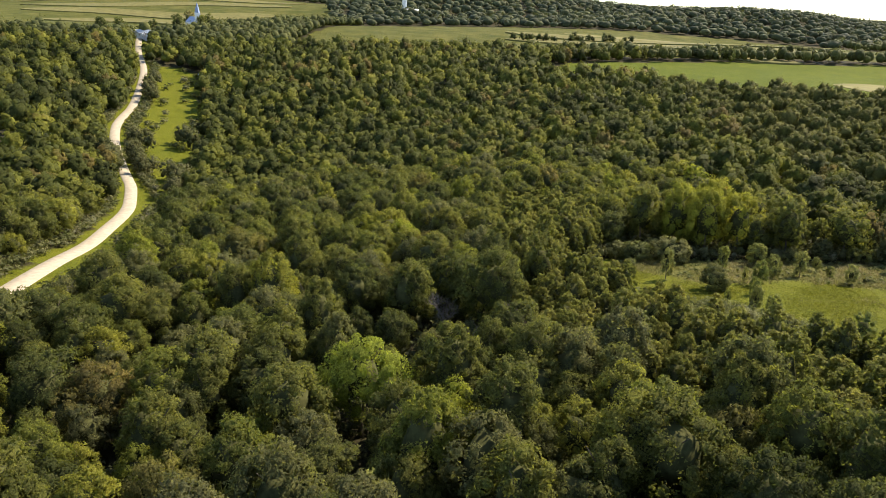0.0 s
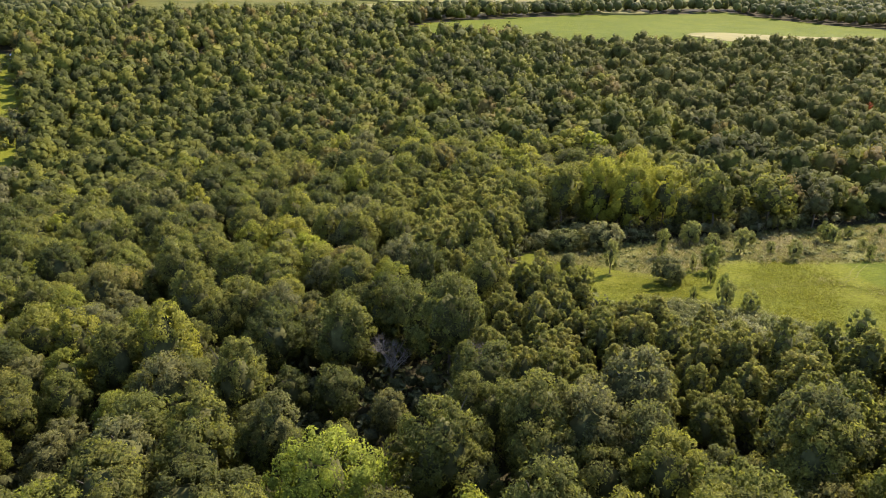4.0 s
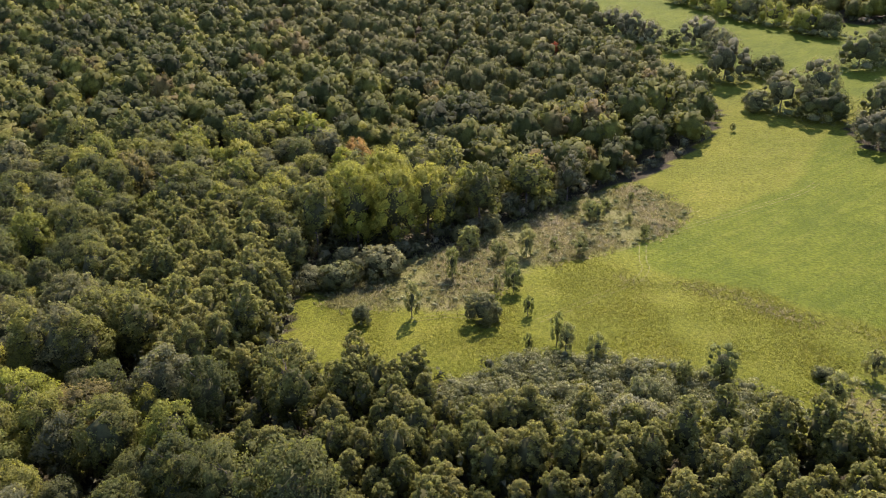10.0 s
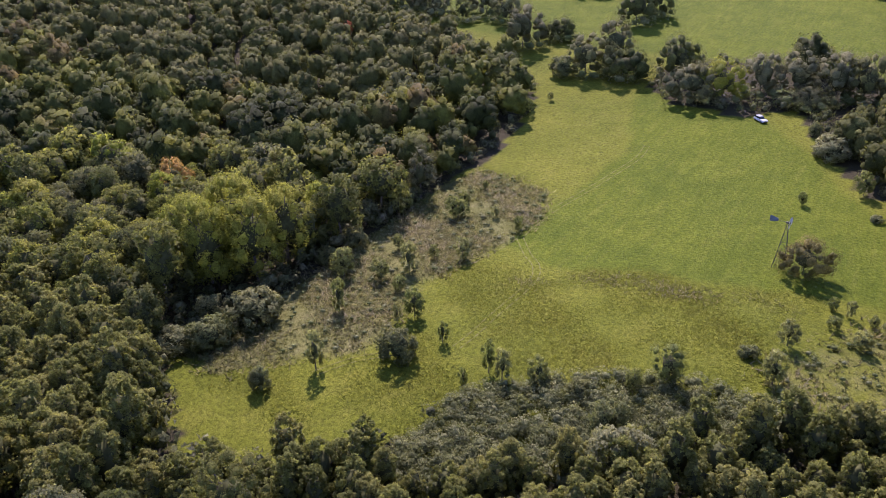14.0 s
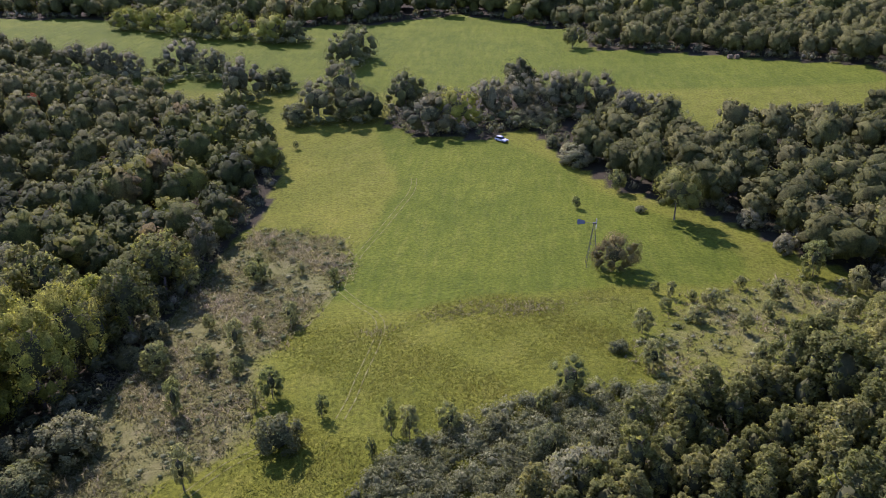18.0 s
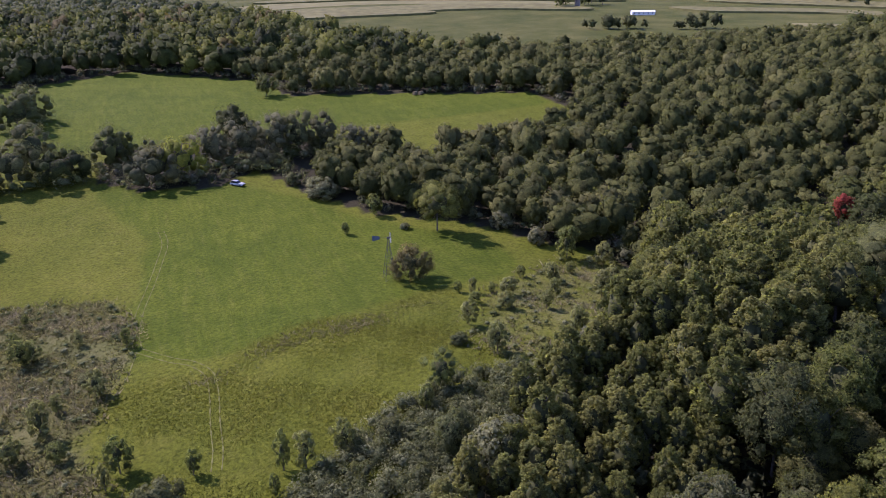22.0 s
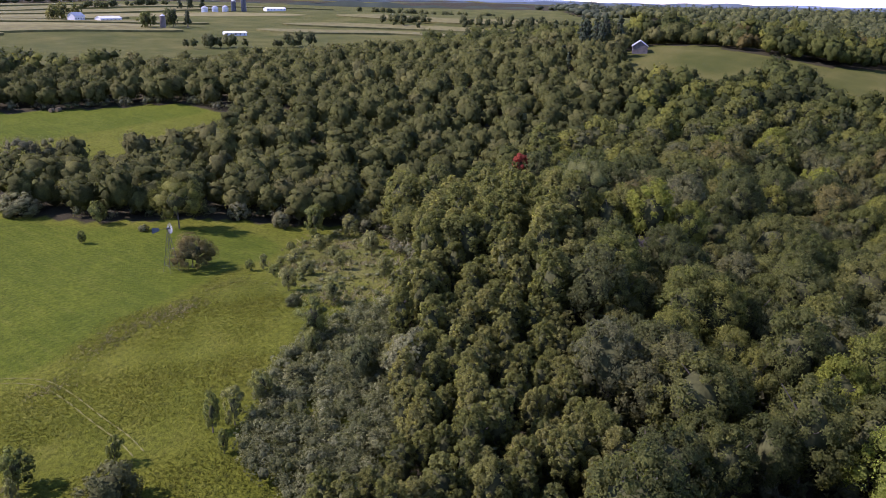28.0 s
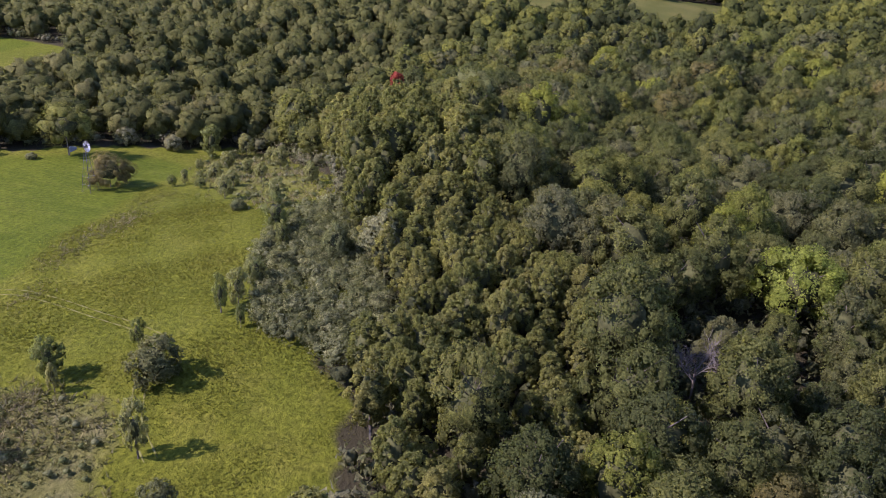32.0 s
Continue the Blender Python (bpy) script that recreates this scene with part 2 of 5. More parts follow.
def thing(name, label, category, at=None, group="", turn=0.0, size=1.0):
    ob = new(name)
    ob.empty_display_size = 0.5
    if at is not None:
        ob.matrix_basis = pose(*at, 0, 0, turn) @ Matrix.Diagonal((size, size, size, 1))
    return tagged(ob, label, category, group)


def box(w, d, hgt, at=(0, 0, 0), bevel=0.0, turn=0.0, lean=0.0):
    bm = bmesh.new()
    bmesh.ops.create_cube(bm, size=1, matrix=pose(*at, lean, 0, turn) @ Matrix.Diagonal((w, d, hgt, 1)))
    if bevel:
        bmesh.ops.bevel(bm, geom=bm.edges[:], offset=bevel, segments=2, affect="EDGES")
    return bm


def tube(bm, a, b, r0, r1, n=6):
    a, b = Vector(a), Vector(b)
    turn = (b - a).to_track_quat("Z", "Y").to_matrix().to_4x4()
    rings = []
    for c, r in ((a, r0), (b, r1)):
        rings.append([bm.verts.new(c + turn @ Vector((r * math.cos(2 * math.pi * k / n), r * math.sin(2 * math.pi * k / n), 0))) for k in range(n)])
    for k in range(n):
        bm.faces.new((rings[0][k], rings[0][(k + 1) % n], rings[1][(k + 1) % n], rings[1][k]))
    bm.faces.new(rings[1])
    bm.faces.new(rings[0][::-1])
    return bm


def unit(v):
    return v / (np.linalg.norm(v, axis=1)[:, None] + 1e-9)


def leaf_cards(centres, normals, size, r, tilt=0.7):
    """Small pointed leaf sprays turned about the given normals, facing outwards."""
    n = len(centres)
    nor = unit(normals + r.normal(0, tilt, (n, 3)))
    u = unit(np.cross(nor, r.normal(0, 1, (n, 3))))
    v = np.cross(nor, u)
    s = size * r.uniform(0.6, 1.35, (n, 1))
    w = s * r.uniform(0.5, 0.95, (n, 1))
    v = v * np.where((nor * normals).sum(1) < 0, -1.0, 1.0)[:, None]
    corners = np.stack([centres - u * s * 1.1, centres - v * w + u * s * 0.5, centres + v * w + u * s * 0.7], 1)
    shade = np.repeat(unit(normals + 0.7 * nor), 3, axis=0)
    return corners.reshape(-1, 3), np.arange(3 * n).reshape(n, 3), shade


def girth_at(form, z):
    """How wide a crown is at height z, from -1 at its foot to 1 at its tip."""
    z = np.asarray(z, float)
    if form == "column":
        return np.clip(1.2 * np.sqrt(np.maximum(0.01, (1 - z) / 2)) + 0.02, 0, 1) * (0.55 + 0.45 * smooth(z, -1.0, -0.45))
    if form == "upright":
        return np.sqrt(np.maximum(0.015, 1 - ((z + 0.2) / 1.2) ** 2))
    if form == "cone":
        return 0.06 + 0.94 * (1 - z) / 2
    if form == "vase":
        return np.sqrt(np.maximum(0.02, 1 - np.maximum(z, 0) ** 2)) * (0.5 + 0.5 * np.minimum(1, z + 1))
    return np.sqrt(np.maximum(0.02, 1 - z * z))


GOLDEN = (1 + 5 ** 0.5) / 2
ICO_V = np.array([(s, t * GOLDEN, 0) for s in (-1, 1) for t in (-1, 1)] + [(0, s, t * GOLDEN) for s in (-1, 1) for t in (-1, 1)] + [(s * GOLDEN, 0, t) for s in (-1, 1) for t in (-1, 1)]) / 1.902
ICO_F = [(i, j, k) for i in range(12) for j in range(i + 1, 12) for k in range(j + 1, 12)
         if all(abs(np.linalg.norm(ICO_V[p] - ICO_V[q]) - 2 / 1.902) < 0.01 for p, q in ((i, j), (j, k), (i, k)))]
ICO_F = np.array([f if np.dot(np.cross(ICO_V[f[1]] - ICO_V[f[0]], ICO_V[f[2]] - ICO_V[f[0]]), ICO_V[f[0]]) > 0 else f[::-1] for f in ICO_F])


def crown_arrays(seed, form, radius, bottom, top, lobes, count, size, tilt=0.4, heart=0.80, ragged=1.0, stretch=1.0, bulge=1.0, solid=0.68, dome=0.6):
    """A crown: a heart of inner twigs filling its shaded inside, and round it bulging boughs of foliage covered with
    leaf sprays.
    """
    r = np.random.default_rng(seed)
    mid, half = (bottom + top) / 2, (top - bottom) / 2
    k = np.arange(lobes) + 0.5
    z = 1 - 1.72 * (k / lobes) ** 0.92
    a = k * 2.399963 + r.uniform(-0.45, 0.45, lobes)
    lop = 1 + 0.16 * np.sin(a + r.uniform(0, 6.28)) + 0.10 * np.sin(2 * a + r.uniform(0, 6.28))
    reach = girth_at(form, z) * lop * r.uniform(0.78 - 0.16 * ragged, 0.84 + 0.04 * ragged, lobes)
    cs = np.stack([np.cos(a) * reach * radius, np.sin(a) * reach * radius, mid + half * z * 0.86 + r.uniform(-0.07, 0.07, lobes) * half], 1)
    rs = bulge * radius * r.uniform(0.16, 0.42, lobes) * math.sqrt(28 / max(lobes, 12)) * (0.75 if form in ("cone", "column") else 1.0)
    squash = np.array([1.0, 1.0, stretch])
    core = np.array([0, 0, mid - 0.25 * half])
    out = unit((cs - core) / np.array([radius, radius, half]))
    draws = count * 3
    pick = r.choice(lobes, draws, p=rs ** 2 / (rs ** 2).sum())
    d = unit(r.normal(0, 1, (draws, 3)))
    d = unit(d + out[pick] * 0.6)
    grain = 0.14 * np.sin(d[:, 0] * 9 + pick) * np.sin(d[:, 1] * 9 + 2 * pick) * np.cos(d[:, 2] * 8)
    p = cs[pick] + d * (rs[pick] * (r.uniform(0.74, 1.16, draws) + grain))[:, None] * squash
    gap = np.full(draws, 9.0)
    for i in range(lobes):
        q = np.linalg.norm((p - cs[i]) / squash, axis=1) / rs[i]
        q[pick == i] = 9.0
        gap = np.minimum(gap, q)
    show = np.flatnonzero(gap > 0.80)[:count]
    p, d, pick = p[show], d[show], pick[show]
    v, f, nor = leaf_cards(p, unit((1.15 - dome) * d + dome * out[pick]), size, r, tilt)
    if solid:
        for c, q, o in zip(cs, rs, out):
            f = np.concatenate([f, ICO_F + len(v)])
            v = np.concatenate([v, c + ICO_V * (r.uniform(0.60, 1.10, (12, 1)) * q * solid) * r.uniform(0.85, 1.15, 3) * squash])
            nor = np.concatenate([nor, unit((1.15 - dome) * ICO_V + dome * o)])
    bv, bf = ICO_V, ICO_F
    g = girth_at(form, bv[:, 2]) / np.maximum(np.hypot(bv[:, 0], bv[:, 1]), 0.2)
    wob = r.uniform(0.82, 1.05, len(bv)) * heart
    hv = np.stack([bv[:, 0] * g * radius * wob, bv[:, 1] * g * radius * wob, mid + half * bv[:, 2] * 0.9 * np.minimum(wob + 0.12, 0.98)], 1)
    return np.concatenate([v, hv]), np.concatenate([f, bf + len(v)]), len(f), np.concatenate([nor, bv])


def crown_mesh(name, seed, form, radius, bottom, top, lobes, count, size, material, tilt=0.4, heart=0.80, ragged=1.0, stretch=1.0, bulge=1.0):
    v, f, leaves, nor = crown_arrays(seed, form, radius, bottom, top, lobes, count, size, tilt, heart, ragged, stretch, bulge)
    me = mesh_of(name, v, f, material, True, normals=nor)
    # the heart takes the darker colour, so gaps between boughs read as shade
    me.materials.append(M_SHADED_TWIGS)
    me.polygons.foreach_set("material_index", (np.arange(len(f)) >= leaves).astype(np.int32))
    return me


def trunk_mesh(seed, height, girth, spread, limbs, material):
    r = random.Random(seed)
    bm = bmesh.new()
    pts = [Vector((0, 0, -1.5))]
    for k in range(1, 4):
        pts.append(Vector((r.uniform(-1, 1) * 0.25 * k, r.uniform(-1, 1) * 0.25 * k, height * k / 3)))
    for k in range(3):
        tube(bm, pts[k], pts[k + 1], girth * (1 - 0.28 * k), girth * (1 - 0.28 * (k + 1)), 6)
    for k in range(limbs):
        a, f = k * 2.4 + r.uniform(-0.4, 0.4), r.uniform(0.35, 0.95)
        start = pts[1].lerp(pts[3], f)
        end = start + Vector((math.cos(a) * spread * r.uniform(0.5, 0.9), math.sin(a) * spread * r.uniform(0.5, 0.9), height * r.uniform(0.12, 0.35)))
        tube(bm, start, end, girth * 0.38, girth * 0.12, 4)
    me = bpy.data.meshes.new("trunk")
    bm.to_mesh(me)
    bm.free()
    me.materials.append(material)
    return me


# ---------------------------------------------------------------- the plan of open land
FIELD = [(-73, 78), (-66, 104), (-66, 130), (-65, 166), (-62, 194), (-68, 228), (-78, 252), (-95, 268), (-112, 271), (-124, 288), (-165, 292),
         (-206, 334), (-261, 348), (-300, 395), (-222, 412), (-160, 402), (-71, 421), (-28, 451), (30, 407), (40, 366), (77, 355), (144, 325),
         (148, 282), (107, 256), (62, 252), (36, 286), (6, 304), (-30, 297), (-40, 285), (-40, 262), (-26, 250), (-5, 246), (10, 258), (22, 226),
         (34, 203), (58, 187), (73, 168), (83, 161), (86, 148), (70, 128), (56, 113), (44, 105), (36, 101), (22, 103), (6, 98), (-6, 90), (-14, 84), (-16, 74), (-21, 65),
         (-29, 64), (-37, 58), (-46, 57), (-58, 66)]
LOWLAND = [(30, -78), (25, -60), (-25, -56), (-60, -56), (-95, -62), (-150, -72), (-226, -90), (-240, -116), (-206, -108), (-150, -99), (-107, -93), (-51, -86)]
MOWN = [(-27, 206), (-29, 176), (-32, 156), (-33, 142), (-20, 132), (0, 138), (16, 140), (34, 146), (52, 150), (60, 160), (50, 180), (30, 200), (18, 226),
        (2, 244), (-24, 248), (-38, 264), (-44, 258), (-36, 236)]
WEEDY = [(-73, 80), (-66, 104), (-66, 166), (-60, 180), (-48, 178), (-36, 171), (-30, 156), (-31, 142), (-36, 126), (-40, 116), (-35, 104), (-36, 92), (-46, 84), (-58, 76)]
WEEDY_EAST = [(30, 104), (28, 122), (40, 140), (52, 150), (70, 160), (82, 160), (85, 148), (69, 128), (54, 113), (42, 105)]
SUMAC = [(-15, 68), (-14, 78), (-12, 87), (-6, 92), (5, 99), (13, 103), (24, 105), (33, 104), (37, 101), (28, 92), (17, 84), (8, 76), (0, 69), (-9, 65)]
WEST_FIELD = [(-505, 105), (-461, 178), (-373, 229), (-316, 290), (-300, 380), (-420, 560), (-666, 510), (-648, 313), (-610, 163)]
VALLEY = [(-560, -215), (-540, -168), (-430, -140), (-335, -116), (-280, -106), (-225, -92), (-205, -112), (-262, -135), (-330, -166), (-420, -185)]
NORTH_FARM = [(60, 720), (110, 560), (140, 450), (180, 425), (240, 420), (310, 415), (390, 405), (460, 385), (560, 330), (900, 380), (1500, 900), (1300, 1500), (500, 1700), (-200, 1500)]
HOUSE_FIELD = [(275, 155), (290, 128), (318, 113), (322, 100), (306, 92), (288, 80), (300, 66), (332, 44), (440, 50), (376, 98), (374, 124), (380, 165), (376, 192), (340, 200), (306, 182)]
WEST_FARM = [(-680, -120), (-690, 240), (-700, 560), (-980, 760), (-1250, 700), (-1330, 300), (-1250, -60), (-960, -110)]
SOUTHWEST_FARM = [(-650, -330), (-720, -250), (-900, -190), (-1250, -140), (-1900, -200), (-1900, -900), (-900, -900), (-640, -480)]
ROAD = [(30, -70), (-39, -80), (-76, -86), (-110, -91), (-148, -99), (-190, -107), (-217, -115), (-240, -123), (-253, -129), (-280, -142), (-320, -160), (-360, -174),
        (-390, -180), (-418, -184), (-470, -196), (-535, -214), (-600, -240), (-690, -270)]


def inside(x, y, ring):
    x, y = np.asarray(x, float), np.asarray(y, float)
    hit = np.zeros(np.broadcast(x, y).shape, bool)
    for (x0, y0), (x1, y1) in zip(ring, ring[1:] + ring[:1]):
        if y0 != y1:
            hit ^= ((y0 > y) != (y1 > y)) & (x < (x1 - x0) * (y - y0) / (y1 - y0) + x0)
    return hit


ASPEN_BELT = [(-112, 62), (-72, 58), (-28, 51), (4, 55), (30, 77), (62, 95), (104, 128)]


def line_gap(x, y, line):
    """How far a spot lies from a line."""
    d = np.full(np.shape(x), 1e9)
    for (x0, y0), (x1, y1) in zip(line, line[1:]):
        t = np.clip(((x - x0) * (x1 - x0) + (y - y0) * (y1 - y0)) / ((x1 - x0) ** 2 + (y1 - y0) ** 2), 0, 1)
        d = np.minimum(d, np.hypot(x - x0 - t * (x1 - x0), y - y0 - t * (y1 - y0)))
    return d


def road_gap(x, y):
    return line_gap(x, y, ROAD)


def open_land(x, y):
    hit = inside(x, y, FIELD)
    for ring in (WEST_FIELD, VALLEY, LOWLAND, NORTH_FARM, HOUSE_FIELD, WEST_FARM, SOUTHWEST_FARM):
        hit = hit | inside(x, y, ring)
    far = np.hypot(x, y)
    patches = np.sin(x / 190 + 0.7) * np.sin(y / 230 + 1.9) + 0.6 * np.sin(x / 83 + y / 121)
    return hit | ((far > 1250) & (patches > 0.1) & (x > -1000)) | (road_gap(x, y) < 7)


def in_sight(x, y):
    """The land that lies ahead of the flight line."""
    return ((x < 110) & (y > -60 - 0.6 * (144 - x)) & (y > -260)) | ((x > -40) & (y > 10 - 0.17 * (x + 97)))


# ---------------------------------------------------------------- ground
def build_ground():
    n = 360
    u = np.linspace(-1, 1, n)
    line = 120 * np.sinh(4.38 * u)
    gx, gy = np.meshgrid(line - 20, line + 130)
    z = height(gx, gy)
    z = z - 0.35 * np.exp(-(road_gap(gx, gy) / 6) ** 2)
    v = np.stack([gx.ravel(), gy.ravel(), z.ravel()], 1)
    i = np.arange(n * n).reshape(n, n)
    f = np.stack([i[:-1, :-1].ravel(), i[:-1, 1:].ravel(), i[1:, 1:].ravel(), i[1:, :-1].ravel()], 1)
    me = mesh_of("ground", v, f, ground_material(), True)
    wood = ~open_land(gx, gy) & ~inside(gx, gy, SUMAC)
    cover = np.zeros((n * n, 4), np.float32)
    cover[:, 0] = wood.ravel()
    mown = inside(gx, gy, MOWN) | inside(gx, gy, WEST_FIELD) | (inside(gx, gy, FIELD) & (gy > 300))
    cover[:, 1] = mown.ravel() * 1.0
    cover[:, 2] = (0.85 * inside(gx, gy, WEEDY) + 0.45 * inside(gx, gy, WEEDY_EAST)).ravel()
    for ring in (NORTH_FARM, HOUSE_FIELD, WEST_FARM, SOUTHWEST_FARM):
        cover[:, 3] = np.maximum(cover[:, 3], inside(gx, gy, ring).ravel() * 0.9)
    cover[:, 3] = np.maximum(cover[:, 3], (np.hypot(gx, gy) > 1250).ravel() * 0.9)
    soft = cover.reshape(n, n, 4).copy()
    for _ in range(2):
        soft[1:-1, 1:-1, 1:3] = (soft[1:-1, 1:-1, 1:3] * 2 + soft[:-2, 1:-1, 1:3] + soft[2:, 1:-1, 1:3] + soft[1:-1, :-2, 1:3] + soft[1:-1, 2:, 1:3]) / 6
    cover = soft.reshape(-1, 4)
    at = me.attributes.new("cover", "FLOAT_COLOR", "POINT")
    at.data.foreach_set("color", cover.ravel())
    tagged(new("ground", me), "rolling grassland and woodland floor, green and straw coloured", "ground", kind="structure")


build_ground()


# ---------------------------------------------------------------- woods
KINDS = {
    "oak_tree": dict(form="round", radius=5.2, bottom=2.5, top=13.5, mat=M_OAK, label="broad oak tree with dark green leaves in the wood"),
    "maple_tree": dict(form="round", radius=4.7, bottom=2.2, top=13.0, mat=M_MAPLE, label="maple tree with yellowish green leaves in the wood"),
    "poplar_tree": dict(form="upright", radius=2.6, bottom=0.8, top=15.0, more=36, stretch=1.5, bulge=0.9, mat=M_POPLAR, label="slender poplar tree with olive green leaves in the wood"),
    "elm_tree": dict(form="vase", radius=4.6, bottom=2.2, top=13.0, mat=M_ELM, label="elm tree with dull grey green leaves in the wood"),
    "basswood_tree": dict(form="round", radius=4.4, bottom=1.5, top=13.5, mat=M_BASSWOOD, label="rounded basswood tree with fresh green leaves in the wood"),
    "box_elder_tree": dict(form="vase", radius=4.4, bottom=1.2, top=11.5, mat=M_ELM, label="spreading box elder with dusty olive leaves in the wood"),
    "aspen_tree": dict(form="upright", radius=3.4, bottom=1.5, top=14.0, more=24, stretch=1.4, bulge=0.8, mat=M_POPLAR, label="upright aspen tree with soft olive leaves in the wood"),
    "hickory_tree": dict(form="upright", radius=4.1, bottom=1.8, top=14.5, mat=M_MAPLE, label="hickory tree with olive yellow leaves in the wood"),
}
LODS = {"near": (5200, 0.16, 58), "mid": (2500, 0.225, 46), "back": (1000, 0.33, 30)}
CROWNS, TRUNKS = {}, {}
for kk, (kind, k) in enumerate(KINDS.items()):
    for lod, (count, size, bulges) in LODS.items():
        CROWNS[kind, lod] = [crown_mesh("crown", 100 * kk + s, k["form"], k["radius"], k["bottom"], k["top"], bulges + k.get("more", 0), count, size, k["mat"], 0.75, 0.62, 1.8 if k["form"] == "upright" else 1.3, k.get("stretch", 1.0), k.get("bulge", 1.0)) for s in range(5)]
    TRUNKS[kind] = [trunk_mesh(kk * 10 + s, k["top"] * 0.72, 0.26, k["radius"] * 0.8, 4, M_BARK) for s in range(2)]


def plant(kind, x, y, size, lod, r, label="", crown=None, group="woodland trees", tall=1.0):
    ob = thing(kind, label or KINDS[kind]["label"], "tree", (x, y, float(height(x, y))), group, r.uniform(0, 360))
    broad = size * {"poplar_tree": 1.42, "aspen_tree": 1.3}.get(kind, 1.16)
    ob.scale = (broad, broad, size * tall)
    t = new("trunk", r.choice(TRUNKS[kind]))
    c = new("crown", crown or r.choice(CROWNS[kind, lod]))
    t.parent = c.parent = ob
    return ob


def spots(x0, x1, y0, y1, step, seed):
    r = np.random.default_rng(seed)
    gx, gy = np.meshgrid(np.arange(x0, x1, step), np.arange(y0, y1, step * 0.88))
    gx = gx + (np.arange(gx.shape[0]) % 2)[:, None] * step / 2
    gx = gx + r.uniform(-0.36, 0.36, gx.shape) * step
    gy = gy + r.uniform(-0.36, 0.36, gy.shape) * step
    return gx.ravel(), gy.ravel()


def grove(x, y):
    """Which kind of wood grows where: 0 mixed, 1 poplars, 2 oaks, 3 grey scrub wood."""
    g = np.zeros(np.shape(x), int)
    g[(x > 60) & (y < 110)] = 2
    g[(x < -110) & (y > 190)] = 3
    g[(x > 20) & (y > 150)] = 3
    g[line_gap(x, y, ASPEN_BELT) < 17] = 1
    return g


def flight_gap(x, y):
    """How far a spot lies ahead of the flight line, which runs along y = 10 from x = 144 to x = -97."""
    cx = np.clip(x, -97, 144)
    return np.hypot(x - cx, y - 10)


SPECIAL_CLEAR = [(33.5, 12.3, 8), (38, 14, 8), (14, 12, 6), (27, 22, 5), (0, 26, 7), (8, 25, 5), (-83, 106, 16), (100, 95, 9), (132, 133, 5), (-47, 28, 6), (-33, 39, 6), (-24, 49, 6), (-12, 32, 6), (-18, 20, 6), (86, 72, 6), (-20, 262, 20), (-12, 290, 16), (0, 268, 22), (25, 268, 22), (45, 262, 14), (-170, 263, 5), (-66, 158, 6)]    # spots kept free for single trees


def build_woods():
    r = random.Random(3)
    x, y = spots(-420, 400, -180, 420, 8.0, 5)
    px, py = spots(-130, 125, 20, 150, 4.5, 15)
    keep, dense = grove(x, y) != 1, grove(px, py) == 1
    x, y = np.concatenate([x[keep], px[dense]]), np.concatenate([y[keep], py[dense]])
    ok = ~open_land(x, y) & ~inside(x, y, SUMAC) & in_sight(x, y) & (road_gap(x, y) > 8)
    for cx, cy, cr in SPECIAL_CLEAR:
        ok &= np.hypot(x - cx, y - cy) > cr
    for dx, dy in ((2.8, 0), (-2.8, 0), (0, 2.8), (0, -2.8)):
        ok &= ~(inside(x + dx, y + dy, FIELD) | inside(x + dx, y + dy, VALLEY))
    x, y = x[ok], y[ok]
    gap = flight_gap(x, y)
    g = grove(x, y)
    order = np.argsort(gap)
    mixes = {0: ["oak_tree", "maple_tree", "hickory_tree", "elm_tree", "basswood_tree", "box_elder_tree"], 1: ["poplar_tree"] * 5 + ["aspen_tree"] * 4,
             2: ["oak_tree", "oak_tree", "elm_tree", "box_elder_tree", "hickory_tree", "basswood_tree"], 3: ["elm_tree", "box_elder_tree", "hickory_tree", "maple_tree", "oak_tree"]}
    used = {k: 0 for k in KINDS}
    rest = []
    for i in order:
        kind = r.choice(mixes[int(g[i])])
        if used[kind] >= 250:
            kind = min(used, key=used.get)
        size = (r.uniform(0.6, 1.2) if g[i] != 1 else r.uniform(0.62, 1.08) * (0.72 if -45 < x[i] < 45 else 1.0)) * (0.85 if g[i] == 3 else 1.0)
        if used[kind] < 250 and gap[i] < 205:
            used[kind] += 1
            plant(kind, x[i], y[i], size, "near" if gap[i] < 62 else "mid" if gap[i] < 120 else "back", r, tall=r.uniform(0.9, 1.12) * (1.14 if gap[i] < 95 and g[i] != 1 else 1.02))
        else:
            rest.append((x[i], y[i], size, g[i]))
    return rest


